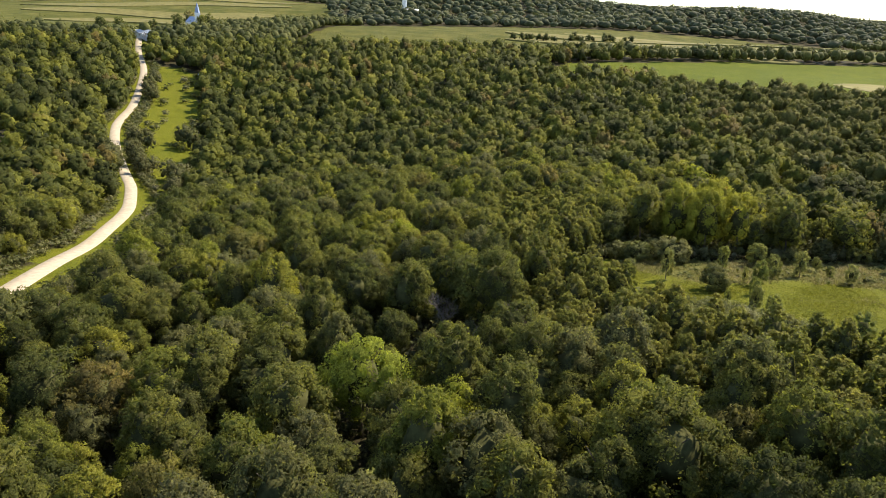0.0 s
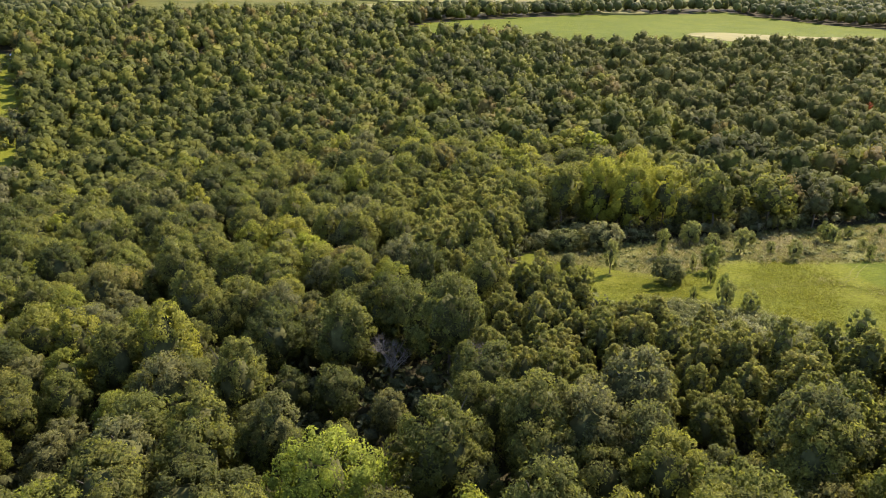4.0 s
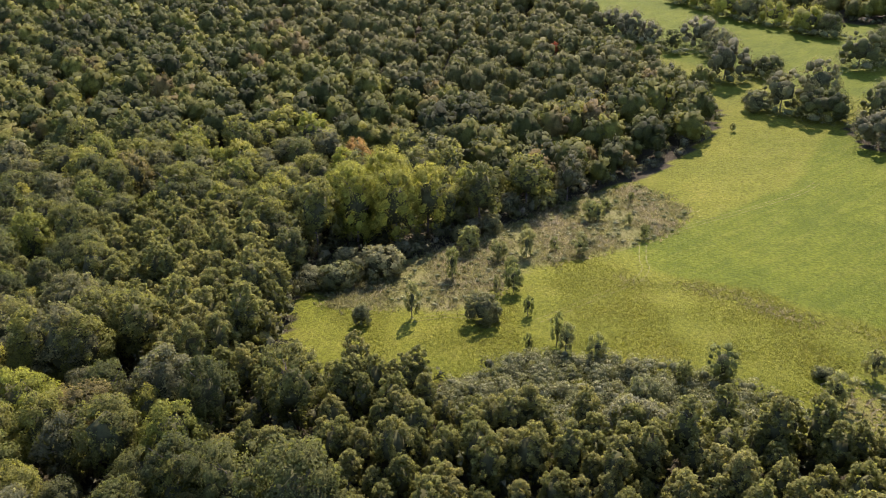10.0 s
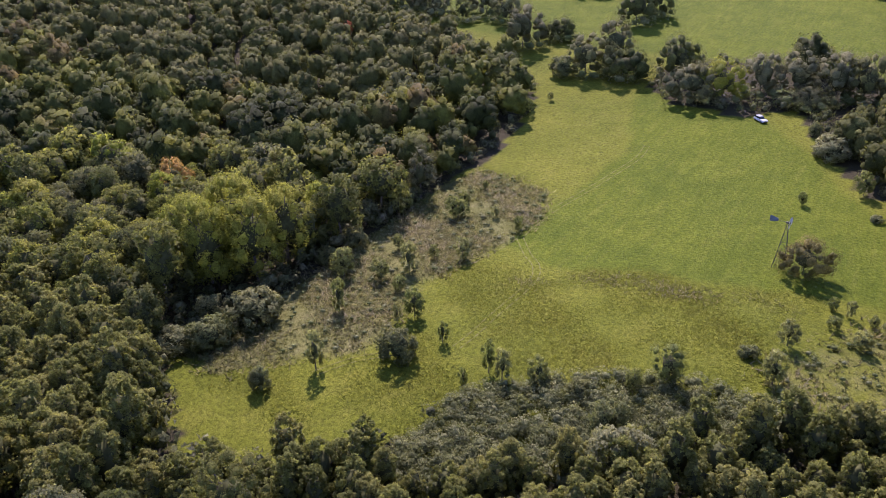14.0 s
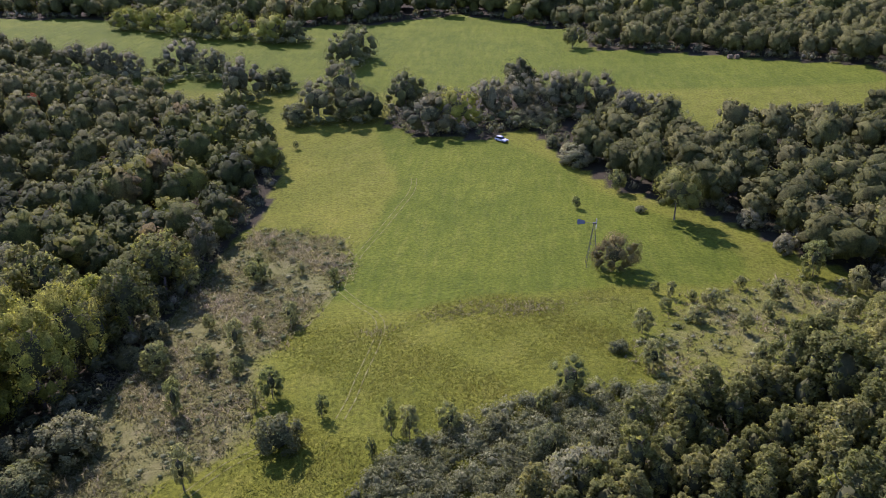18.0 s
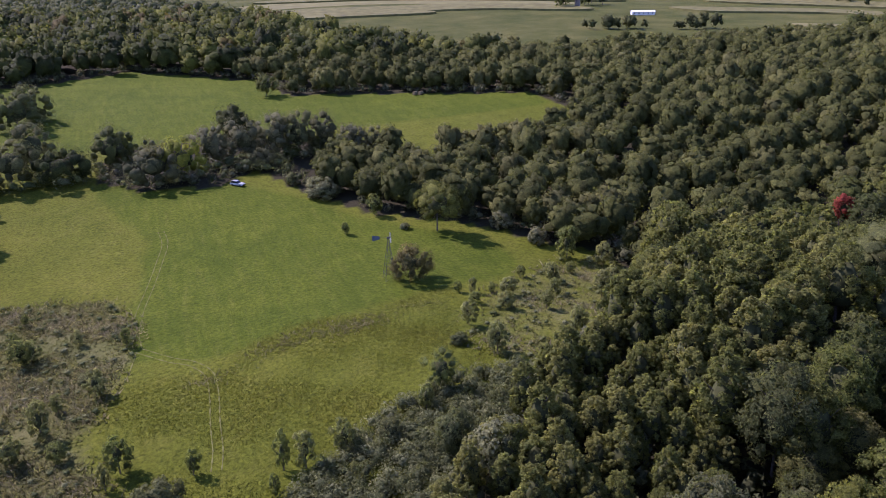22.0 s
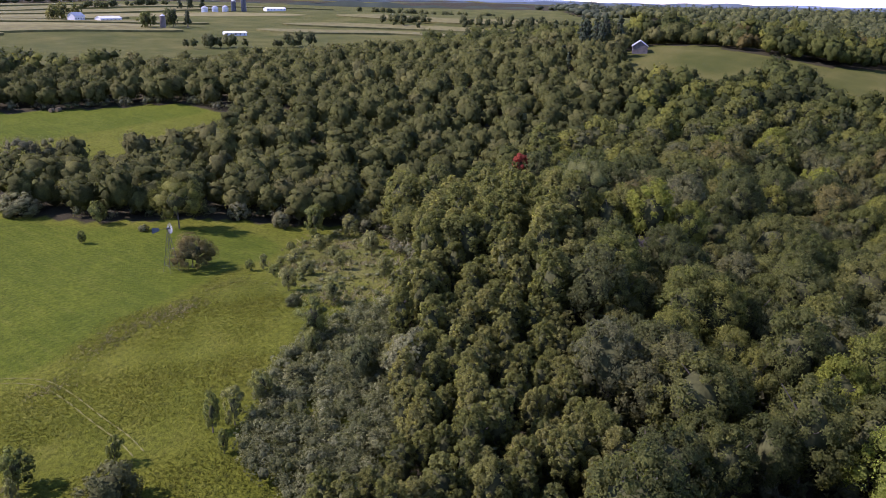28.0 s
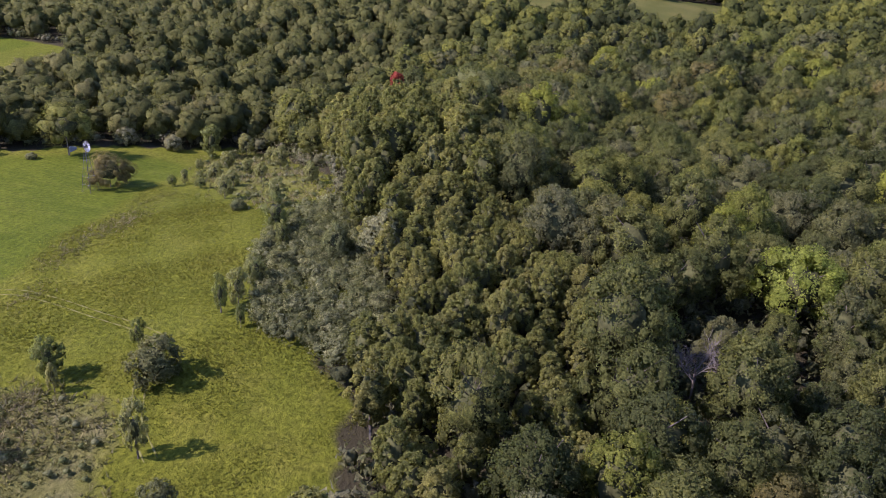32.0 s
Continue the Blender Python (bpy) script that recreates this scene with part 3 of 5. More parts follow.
def far_wood(name, label, trees, cards, size, material, seed, radius=5.1, tops=(1.0, 12.5), lobes=16, heart=0.78):
    """One sheet of many crowns too far to tell apart; each tree has its own hue."""
    if not len(trees):
        return
    r = np.random.default_rng(seed)
    protos = [crown_arrays(seed + s, ("round", "round", "round", "vase")[s % 4], radius, tops[0], tops[1], lobes, cards, size, 0.6, heart, 0.9, solid=0.85 if lobes > 9 else 0, dome=0.75) for s in range(6)]
    vs, fs, ns, tone, base = [], [], [], [], 0
    for x, y, s, *_ in trees:
        a = r.uniform(0, 6.28)
        c, n = math.cos(a) * s, math.sin(a) * s
        v, f, _, nor = protos[r.integers(6)]
        hz = s * r.uniform(0.85, 1.15)
        vs.append(np.stack([x + v[:, 0] * c - v[:, 1] * n, y + v[:, 0] * n + v[:, 1] * c, float(height(x, y)) + v[:, 2] * hz], 1))
        ns.append(np.stack([(nor[:, 0] * c - nor[:, 1] * n) / s, (nor[:, 0] * n + nor[:, 1] * c) / s, nor[:, 2]], 1))
        fs.append(f + base)
        base += len(v)
        tone.append(np.full(len(v), r.uniform(0, 1)))
    v, f = np.concatenate(vs), np.concatenate(fs)
    me = mesh_of(name, v, f, material, True, np.concatenate(tone), np.concatenate(ns))
    tagged(new(name, me), label, "woodland", kind="stuff")


rest = build_woods()
mixed = [t for t in rest if t[3] != 3]
grey = [t for t in rest if t[3] == 3]
far_wood("woodland", "dense deciduous woodland in olive and dark green", mixed, 260, 0.36, M_WOODS, 21, lobes=18, heart=0.86)
far_wood("scrub_woodland", "dusty grey green woodland of scrubby trees", grey, 280, 0.35, M_GREYWOODS, 31, lobes=18, heart=0.86)


def distant_woods():
    x, y = spots(-1150, 1150, -700, 1150, 11.6, 6)
    r = np.random.default_rng(8)
    out = ((x < -420) | (x > 400) | (y > 420) | (y < -180))
    way = np.degrees(np.arctan2(x - 20, y - 10))
    ok = out & ~open_land(x, y) & (way > -125) & (way < 105)
    x, y = x[ok], y[ok]
    trees = list(zip(x, y, r.uniform(0.85, 1.35, len(x)), x))
    close = [t for t in trees if math.hypot(t[0], t[1]) < 680]
    trees = [t for t in trees if math.hypot(t[0], t[1]) >= 680]
    far_wood("far_woodland", "deciduous woodland beyond the meadow", close, 110, 0.55, M_WOODS, 45, lobes=11, heart=0.86)
    far_wood("distant_woodland", "distant deciduous woodland covering the slopes", trees, 24, 0.9, M_FARWOODS, 41, lobes=8, heart=0.88)
    x, y = spots(-3200, 3200, -1400, 3600, 27, 9)
    way = np.degrees(np.arctan2(x - 20, y - 10))
    out = ((x < -1150) & (x > -2300)) | (((x > 1150) | (y > 1150)) & (np.hypot(x, y) < 1900))
    ok = out & ~open_land(x, y) & (way > -122) & (way < 102)
    x, y = x[ok], y[ok]
    trees = list(zip(x, y, r.uniform(2.0, 2.9, len(x)), x))
    far_wood("hill_woodland", "far wooded hills at the horizon", trees, 9, 0.9, M_SKYLINE, 51, tops=(0.0, 6.0), lobes=6, heart=0.9)


distant_woods()


# ---------------------------------------------------------------- single trees of the wood
def lone_tree(name, label, x, y, tall, wide, form, material, seed, count=2400, size=0.20, lobes=34, bottom=0.2, bark=None, base=None, group=""):
    ob = thing(name, label, "tree", (x, y, float(height(x, y)) if base is None else base), group)
    t = new("trunk", trunk_mesh(seed, tall * 0.72, max(0.12, tall * 0.018), wide * 0.36, 9, bark or M_BARK))
    c = new("crown", crown_mesh("crown", seed, form, wide / 2, tall * bottom, tall, lobes, int(count * 1.7), size * 0.8, material, 0.75, 0.5, 1.5, 1.25 if form in ("upright", "column") else 1.0))
    t.parent = c.parent = ob
    return ob


def branches(bm, r, start, way, length, girth, level):
    end = start + way * length
    tube(bm, start, end, girth, girth * 0.55, 5 if level > 1 else 3)
    if level == 0:
        return
    for _ in range(5 if level > 1 else 4):
        f = r.uniform(0.35, 1.0)
        turn = Vector((r.uniform(-1, 1), r.uniform(-1, 1), r.uniform(-0.1, 0.9))).normalized()
        branches(bm, r, start.lerp(end, f), (way * 0.55 + turn * 0.8).normalized(), length * r.uniform(0.45, 0.65), girth * 0.5, level - 1)


def bare_tree(x, y, tall, seed, label):
    ob = thing("bare_tree", label, "tree", (x, y, float(height(x, y)) - 0.5))
    r = random.Random(seed)
    bm = bmesh.new()
    tube(bm, (0, 0, 0), (0, 0, tall * 0.5), 0.22, 0.16, 6)
    part("trunk", bm, M_BARK, ob)
    bm = bmesh.new()
    for k in range(7):
        a = k * 0.9 + r.uniform(-0.3, 0.3)
        branches(bm, r, Vector((0, 0, tall * (0.3 + 0.03 * k))), Vector((math.cos(a) * 0.7, math.sin(a) * 0.7, 0.8)).normalized(), tall * 0.24, 0.09, 3)
    part("bare_crown", bm, M_PALE_BARK, ob, "bare grey branching crown")
    return ob


lone_tree("lime_tree", "bright yellow green lime tree standing out of the wood", 33.5, 12.3, 17.0, 14.0, "round", M_BRIGHT, 501, 5200, 0.22, 48)
lone_tree("ash_tree", "grey green ash tree beside the bright lime tree", 21, 7, 17, 8.0, "column", M_ELM, 502)
lone_tree("linden_tree", "pale green rounded linden tree above the oaks", 100, 95, 18, 15, "round", M_BRIGHT_OLIVE, 504)
lone_tree("maple_tree", "small red maple tree in early autumn colour", 132, 133, 16.0, 4.2, "round", M_RED, 505, 700, 0.32, 16, 0.55)
lone_tree("maple_tree", "scarlet young maple tree among dusty scrub", -170, 263, 8.5, 4.0, "round", M_RED, 506, 300, 0.36, 10)
lone_tree("maple_tree", "orange brown maple tree in the wood", -128, 130, 15, 9, "round", M_ORANGE, 507, 900, 0.28, 24)
lone_tree("willow_tree", "pale straw coloured willow at the edge of the wood", -66, 158, 14, 8, "vase", M_GREYLEAF, 508, 1400, 0.22, 28, 0.05)
for k, (dx, dy, tall) in enumerate(((0, -6, 25), (-8, -2, 24), (7, 1, 24), (-3, 6, 26), (-10, 8, 23), (8, 10, 23), (-14, 0, 22))):
    lone_tree("cottonwood_tree", "tall yellow green cottonwood tree at the field edge", -83 + dx, 106 + dy, tall - 3, 13.5, "upright", M_GOLDEN, 510 + k, 3000, 0.25, 50, 0.05, group="cottonwood grove")
for k, (x, y, tall) in enumerate(((-281, -133, 11), (-292, -138, 12), (-300, -142, 10), (-276, -124, 9), (-440, -176, 12), (-452, -184, 13), (-470, -188, 12), (-490, -190, 12), (-345, -150, 7), (-254, -102, 13), (-262, -110, 12), (-240, -98, 12), (-225, -96, 11), (-205, -90, 10), (-336, -120, 14), (-345, -127, 13), (-318, -140, 12), (-266, -126, 10), (-330, -152, 11), (-258, -138, 12), (-264, -140, 13), (-271, -144, 13), (-280, -149, 12))):
    lone_tree("willow_tree", "grey green willow on the valley floor beside the road", x, y, tall, tall * 0.95, "round", M_GREYLEAF, 540 + k, 500, 0.34, 24, 0.0, group="valley willows")
for k, (x, y, tall, wide) in enumerate(((-47, 28, 15, 10), (-33, 39, 15.5, 10), (-24, 49, 16.5, 10.5), (-12, 32, 15, 12), (-18, 20, 13.5, 10))):
    lone_tree("oak_tree", "domed dark green oak tree standing clear of its neighbours", x, y, tall, wide, "upright", M_OAK, 560 + k, 3200, 0.20, 60, 0.05, group="domed oaks")
bare_tree(86, 72, 11, 6, "grey bare topped tree in a gap of the oak wood")
bare_tree(90, 69, 10, 7, "grey bare topped tree in a gap of the oak wood")
bare_tree(1, 26, 15, 1, "dead grey tree with bare twigs in the wood")
bare_tree(9, 40, 14, 2, "leafless grey tree among poplars in the wood")
bare_tree(23, 0, 8, 3, "dead fallen looking tree with grey branches below the lime")
bare_tree(48, -4, 8, 4, "small bare grey tree in a gap of the wood")
bare_tree(70, 25, 13, 5, "leafless grey tree among dark oaks")

# ---------------------------------------------------------------- trees and bushes of the field
M_YOUNG = foliage("young_tree_leaves", [(0.0, (0.123, 0.143, 0.041)), (0.5, (0.162, 0.177, 0.055)), (1.0, (0.204, 0.206, 0.079))], 0.5)
M_GREYSHRUB = foliage("grey_shrub_leaves", [(0.0, (0.104, 0.110, 0.036)), (0.5, (0.128, 0.132, 0.048)), (1.0, (0.159, 0.159, 0.061))], 0.35)
SAPLING = [crown_mesh("crown", 700 + s, ("round", "vase", "round")[s % 3], 0.5, 0.04, 1.0, 26, 1500, 0.032, M_YOUNG, 0.8, 0.4, 1.4, 0.6) for s in range(6)]
SHRUB = [crown_mesh("crown", 720 + s, "round", 0.5, -0.12, 1.0, 36, 2400, 0.030, M_SHRUB, 0.6, 0.6) for s in range(4)]
GREY_SHRUB = [crown_mesh("crown", 730 + s, "round", 0.5, -0.12, 1.0, 36, 2400, 0.030, M_GREYSHRUB, 0.6, 0.6) for s in range(3)]
field_rng = random.Random(12)


def small_plant(name, label, category, x, y, tall, wide, crowns, group):
    ob = thing(name, label, category, (x, y, float(height(x, y)) - 0.05), group, field_rng.uniform(0, 360))
    c = new("crown", field_rng.choice(crowns))
    c.scale = (wide * 1.1, wide * 1.1, tall)
    bm = bmesh.new()
    g = max(0.04, tall * 0.018)
    tube(bm, (0, 0, -0.4), (0.05 * tall * 0.3, 0, tall * 0.75), g, g * 0.4, 5)
    for k in range(3):
        a = 2.1 * k + field_rng.uniform(0, 1)
        tube(bm, (0, 0, tall * 0.15 * (k + 1)), (math.cos(a) * wide * 0.3, math.sin(a) * wide * 0.3, tall * (0.35 + 0.17 * k)), g * 0.5, g * 0.2, 4)
    c.parent = ob
    part("trunk", bm, M_BARK, ob)
    return ob


WEST_SAPLINGS = [(-58, 115, 7.0, 4.8), (-49, 102, 7.4, 2.6), (-40, 84, 7.8, 3.0), (-23, 99, 4.6, 1.9), (-35, 102, 4.4, 1.4), (-42, 113, 3.6, 2.7), (-45, 121, 7.0, 3.2),
                 (-49, 116, 5.4, 3.4), (-43, 128, 3.5, 2.1), (-37, 130, 5.1, 3.3), (-54, 130, 4.2, 2.4), (-66, 147, 5.4, 3.8), (-66, 151, 5.2, 3.9), (-51, 150, 5.8, 4.0),
                 (-49, 151, 4.5, 2.7), (-41, 153, 3.2, 2.0), (-32, 147, 4.0, 1.9), (-52, 168, 3.1, 1.4), (-66, 240, 3.1, 1.9), (-68, 225, 5.9, 4.0), (-53, 159, 3.3, 2.1)]
SOUTH_SAPLINGS = [(-33, 105, 6.4, 3.6), (-13, 89, 4.0, 1.3), (-11, 94, 6.3, 2.2), (-8, 93, 6.1, 2.7), (-2, 94, 5.8, 3.0), (12, 98, 5.4, 2.3), (19, 98, 2.6, 2.0),
                  (-2, 88, 2.5, 1.5), (6, 89, 2.5, 1.5)]
EAST_SAPLINGS = [(30, 124, 5.4, 3.2), (30, 111, 5.8, 3.6), (35, 142, 2.7, 1.9), (38, 141, 3.5, 1.6), (36, 135, 2.6, 2.3), (42, 140, 2.5, 1.6), (45, 138, 4.4, 3.3),
                 (41, 130, 3.8, 3.1), (34, 202, 6.4, 3.8), (22, 189, 3.6, 2.1), (49, 128, 4.5, 2.6), (56, 137, 4.0, 2.4), (60, 146, 5.0, 3.0), (54, 150, 3.0, 2.0), (72, 160, 8.5, 5.0), (79, 154, 6.0, 4.0), (66, 134, 6.5, 3.6), (74, 142, 5.0, 3.2), (48, 114, 5.5, 3.0), (68, 151, 3.0, 2.4)]
for rows, label in ((WEST_SAPLINGS, "slim young tree in the weedy west edge of the field"), (SOUTH_SAPLINGS, "young upright tree beside the sumac thicket"),
                    (EAST_SAPLINGS, "young grey green tree in the rough grass")):
    for x, y, tall, wide in rows:
        small_plant("young_tree", label, "tree", x, y, tall, wide, SAPLING, "young trees of the field")
lone_tree("young_tree", "dense round young tree standing beside the sumac thicket", 16, 102, 8.2, 5.2, "vase", M_YOUNG, 605, 1200, 0.13, 24, 0.12, group="young trees of the field")
WEST_SHRUBS = [(-63, 93, 7.6, 9.4, 1), (-28, 92, 6.3, 6.5, 1), (-72, 80, 5.1, 7.3, 0), (-66, 83, 5.9, 8.0, 0), (-46, 76, 4.5, 3.7, 0), (-73, 91, 5.8, 6.6, 1), (-72, 263, 7.4, 9.4, 0),
               (-65, 128, 4.8, 5.6, 1), (-66, 119, 4.2, 4.8, 1), (-72, 173, 6.8, 7.0, 1), (-72, 157, 7.9, 6.6, 1)]
SOUTH_SHRUBS = [(5, 94, 3.2, 3.6, 1), (12, 87, 7.0, 5.0, 0), (17, 80, 9.0, 8.1, 0), (25, 117, 2.1, 3.0, 0), (-39, 136, 1.6, 2.6, 1)]
EAST_SHRUBS = [(38, 188, 1.7, 2.7, 0), (17, 238, 4.2, 3.6, 0), (24, 223, 6.4, 9.5, 0), (38, 223, 8.0, 8.6, 1), (45, 214, 4.0, 7.5, 1), (52, 205, 5.5, 7.0, 0), (58, 196, 5.0, 6.0, 1),
               (64, 182, 5.0, 5.0, 0), (68, 170, 4.5, 4.5, 0)]
for rows in (WEST_SHRUBS, SOUTH_SHRUBS, EAST_SHRUBS):
    for x, y, tall, wide, pale in rows:
        small_plant("shrub", "rounded greyish shrub at the field edge" if pale else "dense olive green shrub beside the grass", "shrub", x, y, tall, wide, GREY_SHRUB if pale else SHRUB, "field shrubs")
lone_tree("shrub", "wide dark thorn bush round the foot of a windmill", 28, 153, 7.2, 10.4, "round", M_OAK, 610, 2600, 0.16, 40, 0.0)
lone_tree("maple_tree", "single spreading tree with thin yellowing leaves on the grass", 46, 184, 12.5, 13.5, "vase", M_MAPLE, 611, 2000, 0.17, 30, 0.22)
lone_tree("oak_tree", "single round oak in the upper meadow", 30, 368, 9.5, 11.5, "round", M_MAPLE, 612, 600, 0.3, 22, 0.1)
CLUMP = [(-35, 279, 13.5, 14.9, 0), (-23, 256, 11.5, 16.0, 2), (-14, 259, 13.0, 13.5, 1), (-4, 268, 14, 12.2, 2), (7, 269, 15.5, 12.6, 2), (18, 269, 16, 12.6, 2),
         (26, 270, 16, 12.7, 0), (35, 271, 14, 11.3, 2), (11, 261, 6.0, 11.8, 2), (43, 261, 12, 11.9, 2), (52, 259, 11, 11.9, 0)]
DARK = [(-65, 268, 15, 14.0, 0), (-51, 268, 10.5, 16.0, 3), (-60, 284, 16, 13.2, 0), (-70, 336, 15, 15.5, 0), (-67, 351, 15, 13.3, 0), (-91, 304, 8.0, 10.6, 0),
        (-101, 289, 16, 16.0, 2), (-138, 326, 13, 14.4, 2), (-142, 311, 9.5, 6.5, 0), (-122, 316, 13, 11.5, 0), (-157, 313, 10, 10.6, 2), (-168, 314, 13, 13.5, 2), (-182, 318, 11, 11.1, 2)]
HEDGE = [(-196, 394, 10, 15, 1), (-180, 392, 11.5, 16, 1), (-162, 386, 12, 15.6, 1), (-148, 383, 12, 15.3, 0), (-134, 383, 11.5, 15, 1), (-115, 379, 12, 16, 1), (-104, 378, 10.5, 12, 0)]
for n, (rows, label) in enumerate(((CLUMP, "spreading tree of the clump in the middle of the meadow"), (DARK, "broad dark tree on the meadow"), (HEDGE, "bushy tree in the hedgerow beyond the meadow"))):
    for k, (x, y, tall, wide, tint) in enumerate(rows):
        lone_tree("meadow_tree", label, x, y, tall, wide * 1.2, "vase" if tint == 2 else "round", (M_ELM, M_GOLDEN, M_GREYLEAF, M_OAK)[tint], 620 + 20 * n + k, 900, 0.30, 32, 0.0, group="meadow trees")


# ---------------------------------------------------------------- thickets and weeds
def scatter_in(ring, n, seed, grow=0.0):
    r = np.random.default_rng(seed)
    xs, ys = np.array(ring).T
    x, y = r.uniform(xs.min(), xs.max(), n * 4), r.uniform(ys.min(), ys.max(), n * 4)
    ok = inside(x, y, ring)
    return x[ok][:n], y[ok][:n], r


def thicket(name, label, category, x, y, r, tall, wide, cards, size, material):
    base = []
    for s in range(6):
        base.append(crown_arrays(900 + s, "round", 0.5, 0.05, 1.0, 12, cards, size, 0.7, 0.62, solid=0))
    vs, fs, ns, tone, n = [], [], [], [], 0
    z = height(x, y)
    for k in range(len(x)):
        hh, ww = tall * r.uniform(0.6, 1.3), wide * r.uniform(0.7, 1.3)
        bv, bf, _, bn = base[k % 6]
        vs.append(bv * (ww, ww, hh) + (x[k], y[k], z[k]))
        fs.append(bf + n)
        ns.append(bn)
        n += len(bv)
        tone.append(np.full(len(bv), r.uniform(0, 1)))
    v = np.concatenate(vs)
    tagged(new(name, mesh_of(name, v, np.concatenate(fs), material, True, np.concatenate(tone), np.concatenate(ns))), label, category, kind="stuff")


wx, wy, wr = scatter_in(WEEDY, 300, 59)
ex, ey, er = scatter_in(WEEDY_EAST, 110, 60)
M_BRUSH = foliage("brush_leaves", [(0.0, (0.098, 0.117, 0.037)), (0.5, (0.135, 0.150, 0.055)), (1.0, (0.188, 0.188, 0.088))], 0.4, "tone")
thicket("brush", "low tangled brush and brambles among dry weeds", "brush", np.concatenate([wx, ex]), np.concatenate([wy, ey]), wr, 0.9, 1.7, 110, 0.06, M_BRUSH)
ux, uy = np.array([(x + dx, y + dy) for rows in (CLUMP, DARK, HEDGE) for x, y, *_ in rows for dx, dy in ((5, -4), (-5, -3), (1, -6), (7, 1))]).T
thicket("meadow_scrub", "bushes growing at the feet of the meadow trees", "scrub", ux, uy, wr, 4.2, 6.0, 170, 0.06, M_BRUSH)
sx, sy, sr = scatter_in(SUMAC, 640, 61)
thicket("sumac_thicket", "low thicket of pale grey green sumac leaves", "thicket", sx, sy, sr, 2.0, 2.6, 190, 0.062, M_SUMAC)
M_SCRUB = foliage("scrub_leaves", [(0.0, (0.065, 0.075, 0.026)), (0.4, (0.095, 0.102, 0.040)), (0.8, (0.125, 0.125, 0.060)), (1.0, (0.145, 0.14, 0.08))], 0.35, "tone")
M_UNDER = foliage("undergrowth_leaves", [(0.0, (0.05, 0.056, 0.02)), (0.5, (0.075, 0.08, 0.03)), (1.0, (0.11, 0.11, 0.05))], 0.3, "tone")
M_WEED = foliage("dry_weeds", [(0.0, (0.100, 0.107, 0.033)), (0.4, (0.131, 0.131, 0.048)), (0.8, (0.175, 0.160, 0.075)), (1.0, (0.225, 0.200, 0.119))], 0.5, "tone")
M_TUFT = foliage("grass_tufts", [(0.0, (0.086, 0.102, 0.010)), (0.5, (0.104, 0.116, 0.013)), (1.0, (0.128, 0.130, 0.019))], 0.45, "tone")


def edge_scrub():
    x, y = spots(-310, 200, -20, 470, 3.6, 64)
    near = np.zeros(len(x), bool)
    for dx, dy in ((7, 0), (-7, 0), (0, 7), (0, -7), (5, 5), (-5, -5)):
        near |= inside(x + dx, y + dy, FIELD)
    ok = near & ~inside(x, y, FIELD) & ~inside(x, y, SUMAC)
    r = np.random.default_rng(65)
    ok &= r.uniform(0, 1, len(x)) < 0.75
    thicket("edge_scrub", "tangle of bushes along the edge of the wood", "scrub", x[ok], y[ok], r, 3.4, 3.2, 120, 0.065, M_SCRUB)


lx, ly, lr = scatter_in(LOWLAND, 260, 67)
ok = road_gap(lx, ly) > 9
lx, ly = lx[ok], ly[ok]
thicket("lowland_scrub", "low grey green willow scrub beside the gravel road", "scrub", lx, ly, lr, 3.0, 4.2, 60, 0.13, M_SCRUB)
hx, hy = spots(-560, 40, -240, -40, 3.6, 70)
ok = (road_gap(hx, hy) > 5.2) & (road_gap(hx, hy) < 12) & ~inside(hx, hy, LOWLAND)
thicket("roadside_scrub", "bushes and tall weeds along the gravel road", "scrub", hx[ok], hy[ok], np.random.default_rng(74), 3.0, 4.0, 60, 0.12, M_SCRUB)
vx, vy, vr = scatter_in(VALLEY, 60, 68)
ok = road_gap(vx, vy) > 10
vx, vy = vx[ok], vy[ok]
thicket("valley_scrub", "scattered bushes on the valley grass", "scrub", vx, vy, vr, 4.0, 5.0, 60, 0.13, M_SCRUB)


edge_scrub()


def undergrowth():
    x, y = spots(-170, 150, -60, 175, 4.6, 66)
    ok = ~open_land(x, y) & ~inside(x, y, SUMAC) & in_sight(x, y) & (flight_gap(x, y) < 150)
    r = np.random.default_rng(69)
    ok &= r.uniform(0, 1, len(x)) < 0.8
    thicket("undergrowth", "dark undergrowth of saplings and bushes on the forest floor", "undergrowth", x[ok], y[ok], r, 4.5, 4.6, 46, 0.11, M_UNDER)


undergrowth()


